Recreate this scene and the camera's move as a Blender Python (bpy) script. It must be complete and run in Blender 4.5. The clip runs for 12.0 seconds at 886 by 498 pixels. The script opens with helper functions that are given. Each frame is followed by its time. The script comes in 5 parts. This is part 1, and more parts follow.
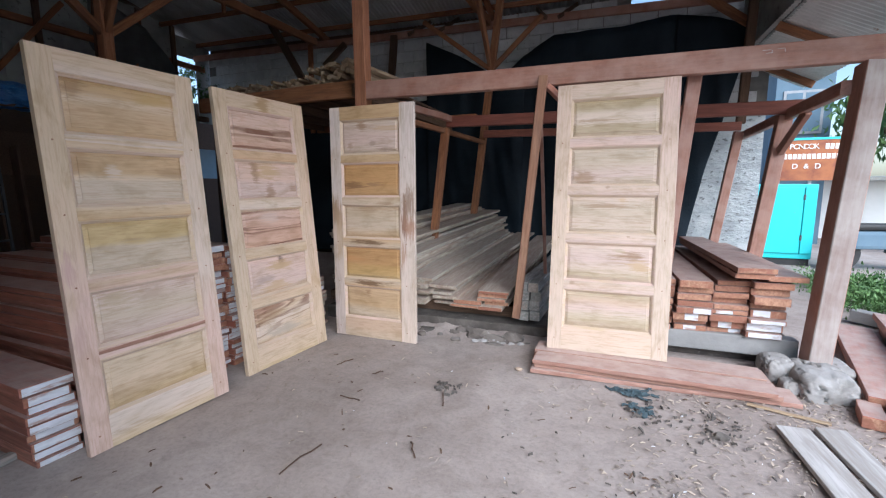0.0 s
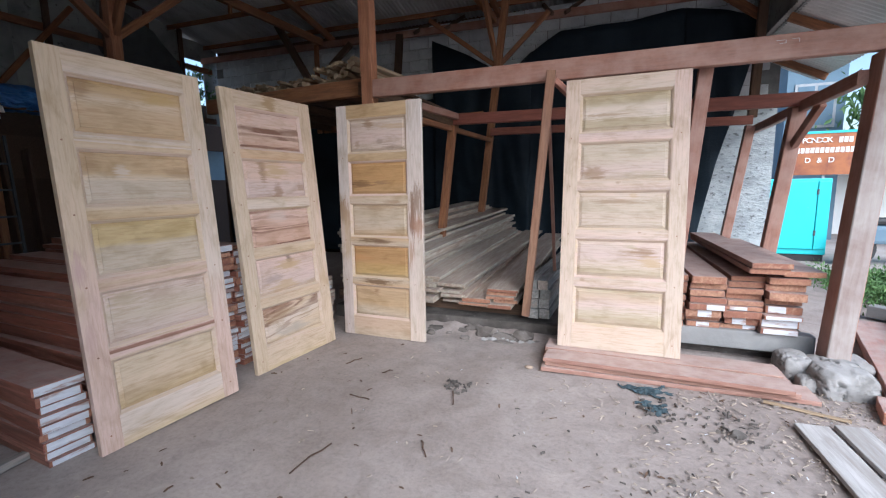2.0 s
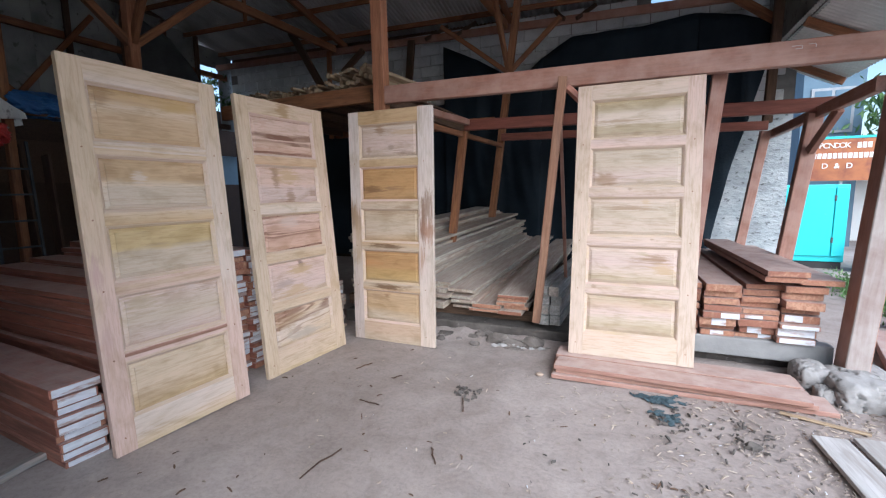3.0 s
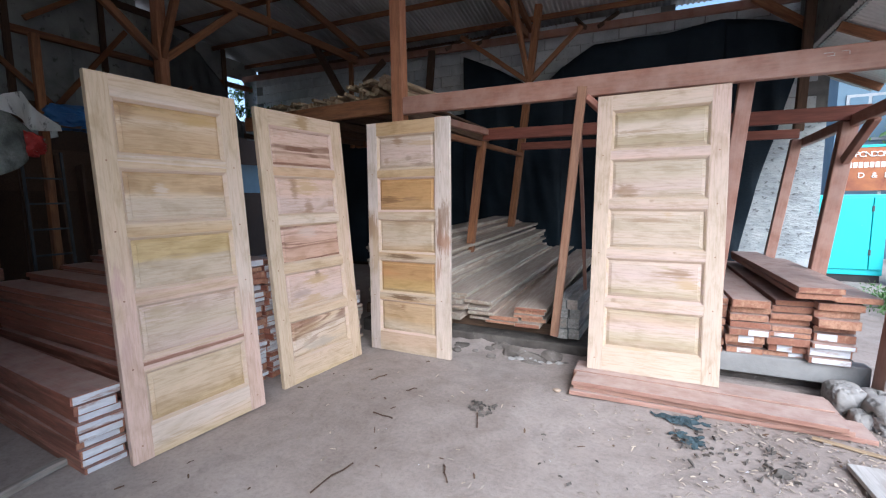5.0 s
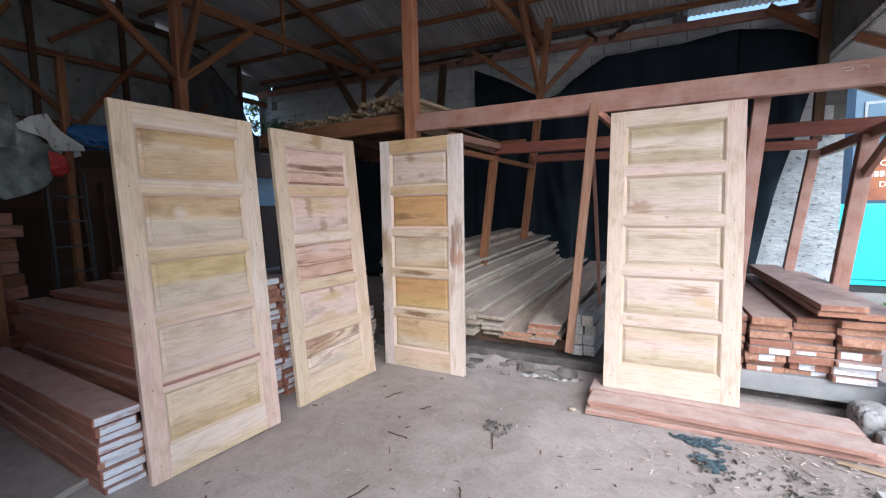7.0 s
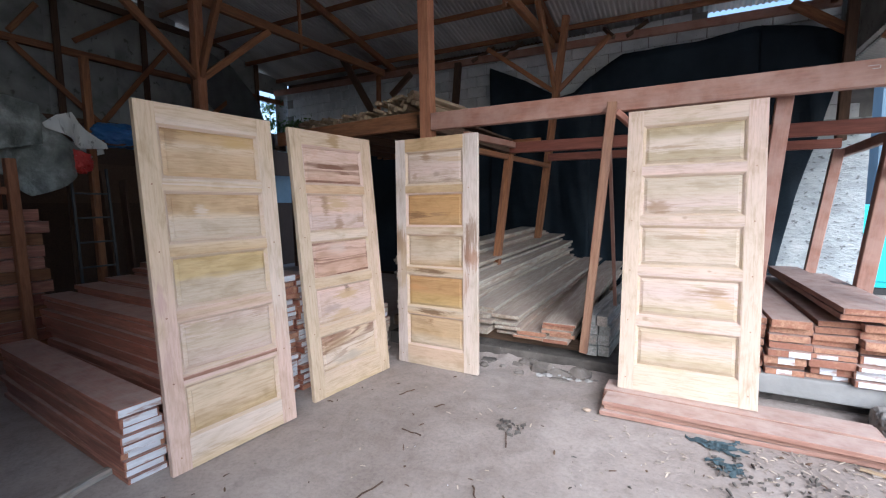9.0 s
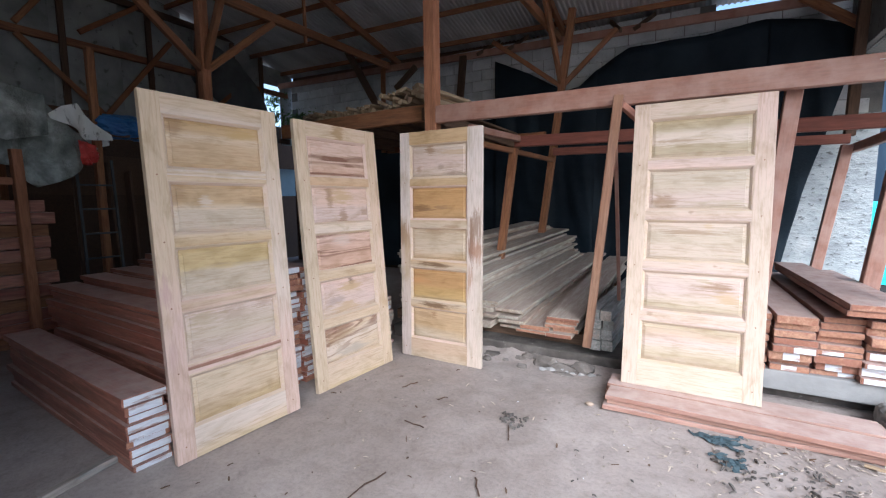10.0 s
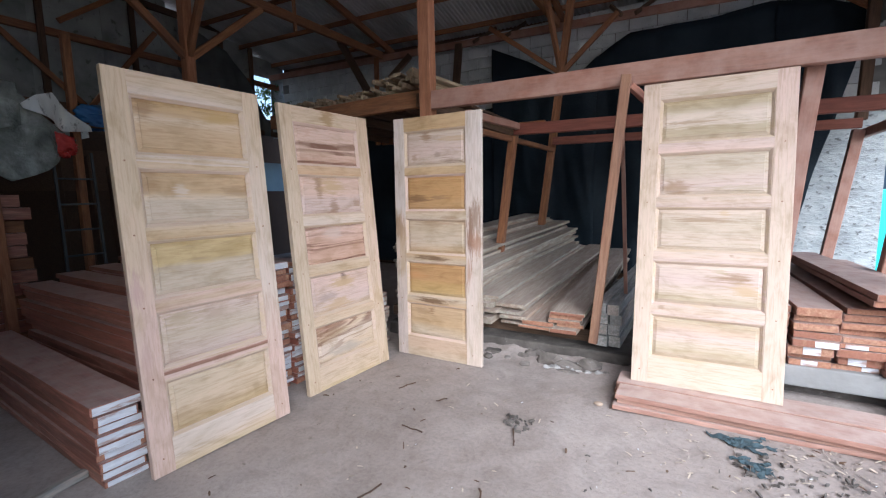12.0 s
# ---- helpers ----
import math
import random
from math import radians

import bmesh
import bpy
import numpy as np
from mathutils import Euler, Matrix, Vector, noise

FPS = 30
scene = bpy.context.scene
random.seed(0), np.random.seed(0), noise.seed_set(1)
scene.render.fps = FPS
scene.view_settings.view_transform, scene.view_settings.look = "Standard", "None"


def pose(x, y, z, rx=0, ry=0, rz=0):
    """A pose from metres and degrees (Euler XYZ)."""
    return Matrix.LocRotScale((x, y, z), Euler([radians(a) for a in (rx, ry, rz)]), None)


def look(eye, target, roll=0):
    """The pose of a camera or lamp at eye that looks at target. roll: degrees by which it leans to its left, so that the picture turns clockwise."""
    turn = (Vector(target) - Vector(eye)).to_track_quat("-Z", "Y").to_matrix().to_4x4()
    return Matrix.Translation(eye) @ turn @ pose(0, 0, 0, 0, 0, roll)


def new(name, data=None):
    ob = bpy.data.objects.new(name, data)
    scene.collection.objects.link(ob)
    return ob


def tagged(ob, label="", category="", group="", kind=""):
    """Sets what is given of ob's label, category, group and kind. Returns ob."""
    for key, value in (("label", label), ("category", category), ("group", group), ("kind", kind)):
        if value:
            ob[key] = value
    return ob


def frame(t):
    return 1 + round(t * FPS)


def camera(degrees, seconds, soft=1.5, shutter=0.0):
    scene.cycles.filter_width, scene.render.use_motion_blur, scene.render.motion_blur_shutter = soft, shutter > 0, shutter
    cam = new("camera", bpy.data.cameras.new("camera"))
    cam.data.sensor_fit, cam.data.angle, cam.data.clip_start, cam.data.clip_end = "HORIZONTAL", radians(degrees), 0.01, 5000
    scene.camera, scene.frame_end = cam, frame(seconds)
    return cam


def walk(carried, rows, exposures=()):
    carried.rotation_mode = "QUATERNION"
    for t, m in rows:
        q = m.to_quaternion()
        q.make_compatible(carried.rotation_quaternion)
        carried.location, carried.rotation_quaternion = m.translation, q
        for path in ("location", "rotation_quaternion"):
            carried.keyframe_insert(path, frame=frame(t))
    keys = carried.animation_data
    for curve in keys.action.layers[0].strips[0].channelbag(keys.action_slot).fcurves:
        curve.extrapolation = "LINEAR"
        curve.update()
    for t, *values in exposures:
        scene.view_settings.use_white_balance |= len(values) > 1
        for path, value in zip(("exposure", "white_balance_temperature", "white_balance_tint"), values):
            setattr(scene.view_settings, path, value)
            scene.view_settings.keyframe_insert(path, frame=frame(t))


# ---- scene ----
cam = camera(90.6, 12.0, soft=1.2)
PATH = [
    (0, (0, -0, 1.3988), (-0.7149, 1.8468, 1.1191), -0.28),
    (0.5, (-0.007, 0.003, 1.3892), (-0.7225, 1.8495, 1.1091), -0.5),
    (1, (-0.0114, 0.005, 1.3832), (-0.7354, 1.8486, 1.1058), -0.69),
    (1.5, (-0.0104, 0.0131, 1.3813), (-0.7467, 1.8517, 1.1032), -0.84),
    (2, (-0.0185, 0.0172, 1.3796), (-0.7632, 1.8521, 1.0991), -0.93),
    (2.5, (-0.0176, 0.0163, 1.385), (-0.7812, 1.8442, 1.1098), -0.99),
    (3, (-0.0218, 0.0142, 1.3912), (-0.8094, 1.8341, 1.1312), -0.79),
    (5, (-0.0016, 0.0562, 1.4196), (-0.8758, 1.8408, 1.1941), -0.65),
    (5.5, (-0.0067, 0.0594, 1.4378), (-0.9326, 1.8184, 1.2166), -0.9),
    (6, (-0.0096, 0.0601, 1.459), (-0.9283, 1.8241, 1.2484), -0.92),
    (6.5, (-0.0119, 0.0572, 1.4782), (-0.9294, 1.8239, 1.2857), -1.05),
    (8.5, (-0.0167, 0.033, 1.5025), (-0.9685, 1.7822, 1.318), -1.01),
    (9, (-0.0231, 0.0339, 1.5005), (-0.996, 1.7703, 1.3044), -0.81),
    (9.5, (-0.025, 0.0335, 1.4942), (-1.0116, 1.7606, 1.2852), -0.57),
    (10, (-0.0301, 0.0348, 1.4863), (-1.015, 1.7616, 1.2672), -0.44),
    (10.5, (-0.0309, 0.0382, 1.4786), (-1.0154, 1.7644, 1.2528), -0.51),
    (11, (-0.0315, 0.0429, 1.474), (-1.0142, 1.7695, 1.2436), -0.63),
    (11.5, (-0.0374, 0.0486, 1.4677), (-1.015, 1.7775, 1.2326), -0.89),
    (11.7, (-0.0425, 0.0567, 1.4662), (-1.0563, 1.8509, 1.2219), -0.90),
    (11.8, (-0.0576, 0.0809, 1.4618), (-1.1801, 2.0711, 1.1896), -0.92),
    (11.9, (-0.0859, 0.1261, 1.4536), (-1.4112, 2.4820, 1.1295), -0.95),
    (12, (-0.1386, 0.2101, 1.4383), (-1.8405, 3.2452, 1.0178), -1.02),
]
walk(cam, [(t, look(eye, target, roll)) for t, eye, target, roll in PATH],
     [(0.0, 0.96, 5750, 9), (3.0, 1.02, 5750, 9), (6.0, 1.19, 5750, 9), (9.0, 1.26, 5750, 9), (12.0, 1.22, 5750, 9)])

# ---- light ----
SUN_EL, SUN_AZ = 37.5, 144.0
world = bpy.data.worlds.new("sky")
scene.world = world
world.use_nodes = True
wn = world.node_tree.nodes
sky = wn.new("ShaderNodeTexSky")
sky.sky_type = "NISHITA"
sky.sun_disc = False
sky.sun_elevation, sky.sun_rotation = radians(SUN_EL), radians(SUN_AZ)
sky.air_density, sky.dust_density, sky.ozone_density = 1.0, 1.6, 1.0
wn["Background"].inputs["Strength"].default_value = 0.125
world.node_tree.links.new(sky.outputs["Color"], wn["Background"].inputs["Color"])
sun = new("sun", bpy.data.lights.new("sun", "SUN"))
sun.data.energy, sun.data.angle, sun.data.color = 2.9, radians(50), (0.97, 0.985, 1.0)
sun.matrix_world = look((10.35, -14.25, 13.5), (0, 0, 0))


# ---- materials ----
def mat(name):
    m = bpy.data.materials.new(name)
    m.use_nodes = True
    return m, m.node_tree.nodes, m.node_tree.links, m.node_tree.nodes["Principled BSDF"]


def ramp(n, stops):
    r = n.new("ShaderNodeValToRGB")
    e = r.color_ramp.elements
    while len(e) < len(stops):
        e.new(0.5)
    for el, (pos, col) in zip(e, stops):
        el.position, el.color = pos, (*col, 1)
    return r


def mix(n, l, kind, fac, a, b):
    m = n.new("ShaderNodeMix")
    m.data_type, m.blend_type = "RGBA", kind
    for sock, v in ((m.inputs[0], fac), (m.inputs[6], a), (m.inputs[7], b)):
        if hasattr(v, "is_output"):
            l.new(v, sock)
        elif isinstance(v, tuple):
            sock.default_value = (*v, 1)
        else:
            sock.default_value = v
    return m.outputs[2]


def tex(n, l, vec, scale, detail=4.0, rough=0.55, dist=0.0):
    t = n.new("ShaderNodeTexNoise")
    t.inputs["Scale"].default_value, t.inputs["Detail"].default_value = scale, detail
    t.inputs["Roughness"].default_value, t.inputs["Distortion"].default_value = rough, dist
    if vec is not None:
        l.new(vec, t.inputs["Vector"])
    return t.outputs["Fac"]


def coords(n, l, stretch, shift=13.0):
    """Object coordinates, stretched, moved by a chance step for each object."""
    c, o = n.new("ShaderNodeTexCoord"), n.new("ShaderNodeObjectInfo")
    s = n.new("ShaderNodeVectorMath")
    s.operation = "SCALE"
    s.inputs[0].default_value = (shift, shift * 0.7, shift * 1.3)
    l.new(o.outputs["Random"], s.inputs["Scale"])
    m = n.new("ShaderNodeMapping")
    m.inputs["Scale"].default_value = stretch
    l.new(c.outputs["Object"], m.inputs["Vector"])
    a = n.new("ShaderNodeVectorMath")
    l.new(m.outputs["Vector"], a.inputs[0])
    l.new(s.outputs["Vector"], a.inputs[1])
    return a.outputs["Vector"], o.outputs["Random"], c.outputs["Object"]


def bump(n, l, b, height, strength, dist=0.01):
    k = n.new("ShaderNodeBump")
    k.inputs["Strength"].default_value, k.inputs["Distance"].default_value = strength, dist
    l.new(height, k.inputs["Height"])
    l.new(k.outputs["Normal"], b.inputs["Normal"])


def wood(name, tints, dark, grain=0.5, rough=0.6, stain=None, stain_amount=0.5, dust=None, dust_amount=0.0, top_pale=0.0, rel=0.15, spec=0.3):
    """Sawn timber with its grain along the piece's own x."""
    m, n, l, b = mat(name)
    v, rnd, raw = coords(n, l, (0.9, 9.0, 9.0))
    fine = tex(n, l, v, 6.0, 6.0, 0.65, 0.4)
    v2, _, _ = coords(n, l, (0.8, 7.0, 7.0), 31.0)
    broad = tex(n, l, v2, 2.0, 3.0, 0.5, 0.9)
    k = len(tints)
    base = ramp(n, [((i + 0.5) / k, c) for i, c in enumerate(tints)])
    shift = n.new("ShaderNodeMath")
    shift.operation = "MULTIPLY_ADD"
    shift.inputs[1].default_value, shift.inputs[2].default_value = 1.1, -0.55
    l.new(broad, shift.inputs[0])
    add = n.new("ShaderNodeMath")
    add.operation = "ADD"
    l.new(shift.outputs[0], add.inputs[0])
    l.new(rnd, add.inputs[1])
    total = add.outputs[0]
    pp = n.new("ShaderNodeMath")
    pp.operation = "PINGPONG"
    pp.inputs[1].default_value = 1.0
    l.new(total, pp.inputs[0])
    l.new(pp.outputs[0], base.inputs["Fac"])
    g = ramp(n, [(0.40, (1, 1, 1)), (0.62, (0, 0, 0))])
    l.new(fine, g.inputs["Fac"])
    gm = n.new("ShaderNodeMath")
    gm.operation = "MULTIPLY_ADD"
    gm.inputs[1].default_value, gm.inputs[2].default_value = -grain, grain
    l.new(g.outputs["Color"], gm.inputs[0])
    col = mix(n, l, "MIX", gm.outputs[0], base.outputs["Color"], dark)
    if stain:
        v3, _, _ = coords(n, l, (0.8, 6.5, 6.5), 57.0)
        s = tex(n, l, v3, 1.9, 4.0, 0.55, 0.7)
        sr = ramp(n, [(0.52, (0, 0, 0)), (0.64, (stain_amount,) * 3)])
        l.new(s, sr.inputs["Fac"])
        col = mix(n, l, "MIX", sr.outputs["Color"], col, stain)
    if dust:
        d = tex(n, l, raw, 5.0, 5.0, 0.6)
        dr = ramp(n, [(0.35, (0, 0, 0)), (0.65, (dust_amount,) * 3)])
        l.new(d, dr.inputs["Fac"])
        col = mix(n, l, "MIX", dr.outputs["Color"], col, dust)
    # Paler upward faces: settled dust plus sky brightness painted into the colour.
    if top_pale:
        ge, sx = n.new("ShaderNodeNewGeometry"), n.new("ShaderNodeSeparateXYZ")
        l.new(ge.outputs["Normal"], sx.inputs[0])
        tr = ramp(n, [(0.7, (0, 0, 0)), (0.95, (top_pale,) * 3)])
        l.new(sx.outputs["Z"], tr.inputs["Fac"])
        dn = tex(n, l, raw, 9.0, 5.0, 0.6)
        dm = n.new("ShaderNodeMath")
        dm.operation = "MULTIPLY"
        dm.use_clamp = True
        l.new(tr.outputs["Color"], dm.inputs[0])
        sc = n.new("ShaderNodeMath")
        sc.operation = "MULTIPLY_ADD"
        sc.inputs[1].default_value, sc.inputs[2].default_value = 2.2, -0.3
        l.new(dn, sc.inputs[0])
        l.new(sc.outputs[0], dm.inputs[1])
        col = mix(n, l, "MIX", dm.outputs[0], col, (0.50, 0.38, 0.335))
    l.new(col, b.inputs["Base Color"])
    b.inputs["Roughness"].default_value = rough
    b.inputs["Specular IOR Level"].default_value = spec
    bump(n, l, b, fine, rel, 0.004)
    return m


def rough_mat(name, cols, scale, rough=0.9, rel=0.4, dist=0.02, spots=None, spot_scale=30.0, spot_at=0.62, stretch=(1, 1, 1), metal=0.0):
    m, n, l, b = mat(name)
    v, rnd, raw = coords(n, l, stretch)
    big = tex(n, l, v, scale, 6.0, 0.6, 0.3)
    k = len(cols)
    r = ramp(n, [(0.3 + 0.4 * i / max(1, k - 1), c) for i, c in enumerate(cols)])
    l.new(big, r.inputs["Fac"])
    col = r.outputs["Color"]
    fine = tex(n, l, v, spot_scale, 5.0, 0.6)
    if spots:
        sr = ramp(n, [(spot_at, (0, 0, 0)), (spot_at + 0.08, (0.8, 0.8, 0.8))])
        l.new(fine, sr.inputs["Fac"])
        col = mix(n, l, "MIX", sr.outputs["Color"], col, spots)
    l.new(col, b.inputs["Base Color"])
    b.inputs["Roughness"].default_value = rough
    both = n.new("ShaderNodeMath")
    both.operation = "ADD"
    l.new(big, both.inputs[0])
    l.new(fine, both.inputs[1])
    bump(n, l, b, both.outputs[0], rel, dist)
    b.inputs["Metallic"].default_value = metal
    return m


def math_node(n, l, op, a, b=None, c=None, clamp=False):
    k = n.new("ShaderNodeMath")
    k.operation, k.use_clamp = op, clamp
    for sock, v in zip(k.inputs, (a, b, c)):
        if v is None:
            continue
        if hasattr(v, "is_output"):
            l.new(v, sock)
        else:
            sock.default_value = v
    return k.outputs[0]


def figured(name, bands, veins=(), spots=(), upright=False, side="Z", tilt=0.0, wave=0.16, vein_col=(0.17, 0.08, 0.05), vein_wave=0.30, seam=None):
    """Planed door timber. bands: tones across the board from its lower to its upper edge (or, upright, along it); veins: dark growth lines
    (place, width, strength); spots: stains (along, across, half length, half height, tone, strength); seam: where two glued boards meet."""
    m, n, l, b = mat(name)
    tc, oi = n.new("ShaderNodeTexCoord"), n.new("ShaderNodeObjectInfo")
    g = n.new("ShaderNodeSeparateXYZ")
    l.new(tc.outputs["Generated"], g.inputs[0])
    along, across = g.outputs["X"], g.outputs["Y" if upright else side]
    v, rnd, raw = coords(n, l, (0.55, 6.0, 6.0), 17.0)
    slow = tex(n, l, v, 1.9, 3.0, 0.5, 0.5)
    v2, _, _ = coords(n, l, (1.0, 13.0, 13.0), 29.0)
    fine = tex(n, l, v2, 6.0, 6.0, 0.68, 0.5)
    v3, _, _ = coords(n, l, (2.2, 5.0, 5.0), 41.0)
    cloud = tex(n, l, v3, 2.0, 4.0, 0.55, 0.6)
    base = along if upright else across
    bent = math_node(n, l, "MULTIPLY_ADD", along, tilt, base) if tilt else base
    bent = math_node(n, l, "ADD", bent, math_node(n, l, "MULTIPLY_ADD", slow, wave * 2, -wave))
    bent = math_node(n, l, "ADD", bent, math_node(n, l, "MULTIPLY_ADD", fine, 0.30, -0.15))
    r = ramp(n, bands)
    l.new(bent, r.inputs["Fac"])
    col = r.outputs["Color"]
    if seam:
        step = math_node(n, l, "GREATER_THAN", across, seam[0])
        col = mix(n, l, "MIX", math_node(n, l, "MULTIPLY", step, seam[2]), col, seam[1])
    # cloudy tone and fine grain
    cr = ramp(n, [(0.32, (0.80, 0.77, 0.70)), (0.5, (1.0, 1.0, 1.0)), (0.70, (1.06, 1.04, 1.06))])
    l.new(cloud, cr.inputs["Fac"])
    col = mix(n, l, "MULTIPLY", 0.9, col, cr.outputs["Color"])
    fr = ramp(n, [(0.36, (0.80, 0.74, 0.66)), (0.52, (1, 1, 1)), (0.66, (1.07, 1.05, 1.03))])
    l.new(fine, fr.inputs["Fac"])
    col = mix(n, l, "MULTIPLY", 0.7, col, fr.outputs["Color"])
    if veins:
        w = math_node(n, l, "ADD", math_node(n, l, "MULTIPLY_ADD", along, tilt, across), math_node(n, l, "MULTIPLY_ADD", slow, vein_wave * 2, -vein_wave))
        w = math_node(n, l, "ADD", w, math_node(n, l, "MULTIPLY_ADD", fine, 0.06, -0.03))
        for at, width, amount in veins:
            d = math_node(n, l, "DIVIDE", math_node(n, l, "ABSOLUTE", math_node(n, l, "SUBTRACT", w, at)), width)
            k = math_node(n, l, "MULTIPLY", math_node(n, l, "SUBTRACT", 1.0, d, clamp=True), 1.7, clamp=True)
            k = math_node(n, l, "MULTIPLY", k, math_node(n, l, "MULTIPLY_ADD", cloud, 2.4, -0.45, clamp=True))
            col = mix(n, l, "MIX", math_node(n, l, "MULTIPLY", k, amount), col, vein_col)
    for x, z, rx, rz, tone, amount in spots:
        dx = math_node(n, l, "DIVIDE", math_node(n, l, "SUBTRACT", along, x), rx)
        dz = math_node(n, l, "DIVIDE", math_node(n, l, "SUBTRACT", across, z), rz)
        d = math_node(n, l, "SQRT", math_node(n, l, "ADD", math_node(n, l, "MULTIPLY", dx, dx), math_node(n, l, "MULTIPLY", dz, dz)))
        d = math_node(n, l, "ADD", d, math_node(n, l, "MULTIPLY_ADD", fine, 3.2, -1.6))
        d = math_node(n, l, "ADD", d, math_node(n, l, "MULTIPLY_ADD", cloud, 1.6, -0.8))
        k = math_node(n, l, "MULTIPLY", math_node(n, l, "MULTIPLY", math_node(n, l, "SUBTRACT", 1.2, d), 1.4, clamp=True), amount)
        col = mix(n, l, "MIX", k, col, tone)
    l.new(col, b.inputs["Base Color"])
    b.inputs["Roughness"].default_value = 0.52
    b.inputs["Specular IOR Level"].default_value = 0.3
    bump(n, l, b, fine, 0.12, 0.003)
    return m


CREAM, PINK, TAN, OCHRE = (0.57, 0.445, 0.32), (0.60, 0.44, 0.37), (0.49, 0.345, 0.205), (0.46, 0.31, 0.135)
OLIVE, GREYISH, MAUVE, BROWN = (0.40, 0.315, 0.195), (0.51, 0.42, 0.325), (0.56, 0.435, 0.385), (0.27, 0.16, 0.085)
YELLOW, WHITISH, ORANGE, REDDISH = (0.505, 0.38, 0.20), (0.60, 0.50, 0.42), (0.44, 0.26, 0.115), (0.53, 0.345, 0.265)
M_RAIL = wood("pale_wood", [(0.54, 0.42, 0.31), (0.60, 0.465, 0.38), (0.55, 0.43, 0.31), (0.61, 0.455, 0.39)], (0.46, 0.33, 0.24), 0.35, 0.55,
              (0.52, 0.40, 0.25), 0.5)
# first door
A_PANELS = [
    figured("pale_over_ochre_panel", [(0.0, (0.50, 0.37, 0.21)), (0.30, (0.53, 0.40, 0.27)), (0.44, CREAM), (0.9, (0.54, 0.43, 0.31))], tilt=-0.10),
    figured("mauve_grey_panel", [(0.0, MAUVE), (0.5, GREYISH), (1.0, MAUVE)], spots=((0.2, 0.78, 0.16, 0.16, OLIVE, 0.6), (0.86, 0.86, 0.12, 0.12, BROWN, 0.35))),
    figured("yellow_over_grey_panel", [(0.0, GREYISH), (0.46, GREYISH), (0.58, YELLOW), (1.0, YELLOW)], tilt=-0.05, wave=0.12),
    figured("tan_knotted_panel", [(0.0, GREYISH), (0.42, GREYISH), (0.52, CREAM), (0.60, TAN), (1.0, TAN)], wave=0.08,
            spots=((0.34, 0.62, 0.06, 0.09, WHITISH, 0.7), (0.85, 0.62, 0.14, 0.12, BROWN, 0.35), (0.06, 0.8, 0.08, 0.3, BROWN, 0.35))),
    figured("ochre_streaked_panel", [(0.0, GREYISH), (0.12, TAN), (0.5, (0.51, 0.37, 0.235)), (0.64, CREAM), (0.7, TAN), (1.0, OCHRE)], wave=0.10,
            spots=((0.10, 0.85, 0.10, 0.22, BROWN, 0.6), (0.8, 0.75, 0.22, 0.10, OCHRE, 0.8), (0.45, 0.93, 0.4, 0.05, BROWN, 0.3))),
]
A_RAILS = [
    figured("whitish_waved_rail", side="Y", bands=[(0.0, (0.53, 0.41, 0.25)), (0.25, CREAM), (0.5, WHITISH), (1.0, WHITISH)], wave=0.25),
    figured("red_streaked_rail", side="Y", bands=[(0.0, CREAM), (0.22, PINK), (0.42, PINK), (0.52, (0.24, 0.125, 0.09)), (0.74, (0.36, 0.20, 0.15)), (0.86, PINK), (1.0, CREAM)], tilt=0.0, wave=0.14),
    figured("pinkish_tan_rail", side="Y", bands=[(0.0, PINK), (0.5, (0.52, 0.385, 0.27)), (1.0, PINK)]),
    figured("tan_rail", side="Y", bands=[(0.0, TAN), (0.5, (0.53, 0.395, 0.25)), (1.0, CREAM)]),
    figured("waved_cream_rail", side="Y", bands=[(0.0, CREAM), (0.4, (0.54, 0.40, 0.26)), (0.5, WHITISH), (0.7, CREAM), (1.0, WHITISH)], wave=0.35),
    figured("cream_rail", side="Y", bands=[(0.0, WHITISH), (0.5, CREAM), (1.0, (0.54, 0.42, 0.30))]),
]
A_STILES = [figured("pink_footed_stile", [(0.0, PINK), (0.35, (0.59, 0.43, 0.36)), (0.6, CREAM), (1.0, (0.55, 0.43, 0.30))], upright=True,
                    spots=((0.47, 0.75, 0.05, 0.30, (0.50, 0.33, 0.30), 0.7), (0.30, 0.7, 0.04, 0.25, (0.50, 0.34, 0.30), 0.5))),
            figured("greyish_stile", [(0.0, PINK), (0.22, PINK), (0.4, WHITISH), (0.8, (0.57, 0.46, 0.36)), (1.0, CREAM)], upright=True)]
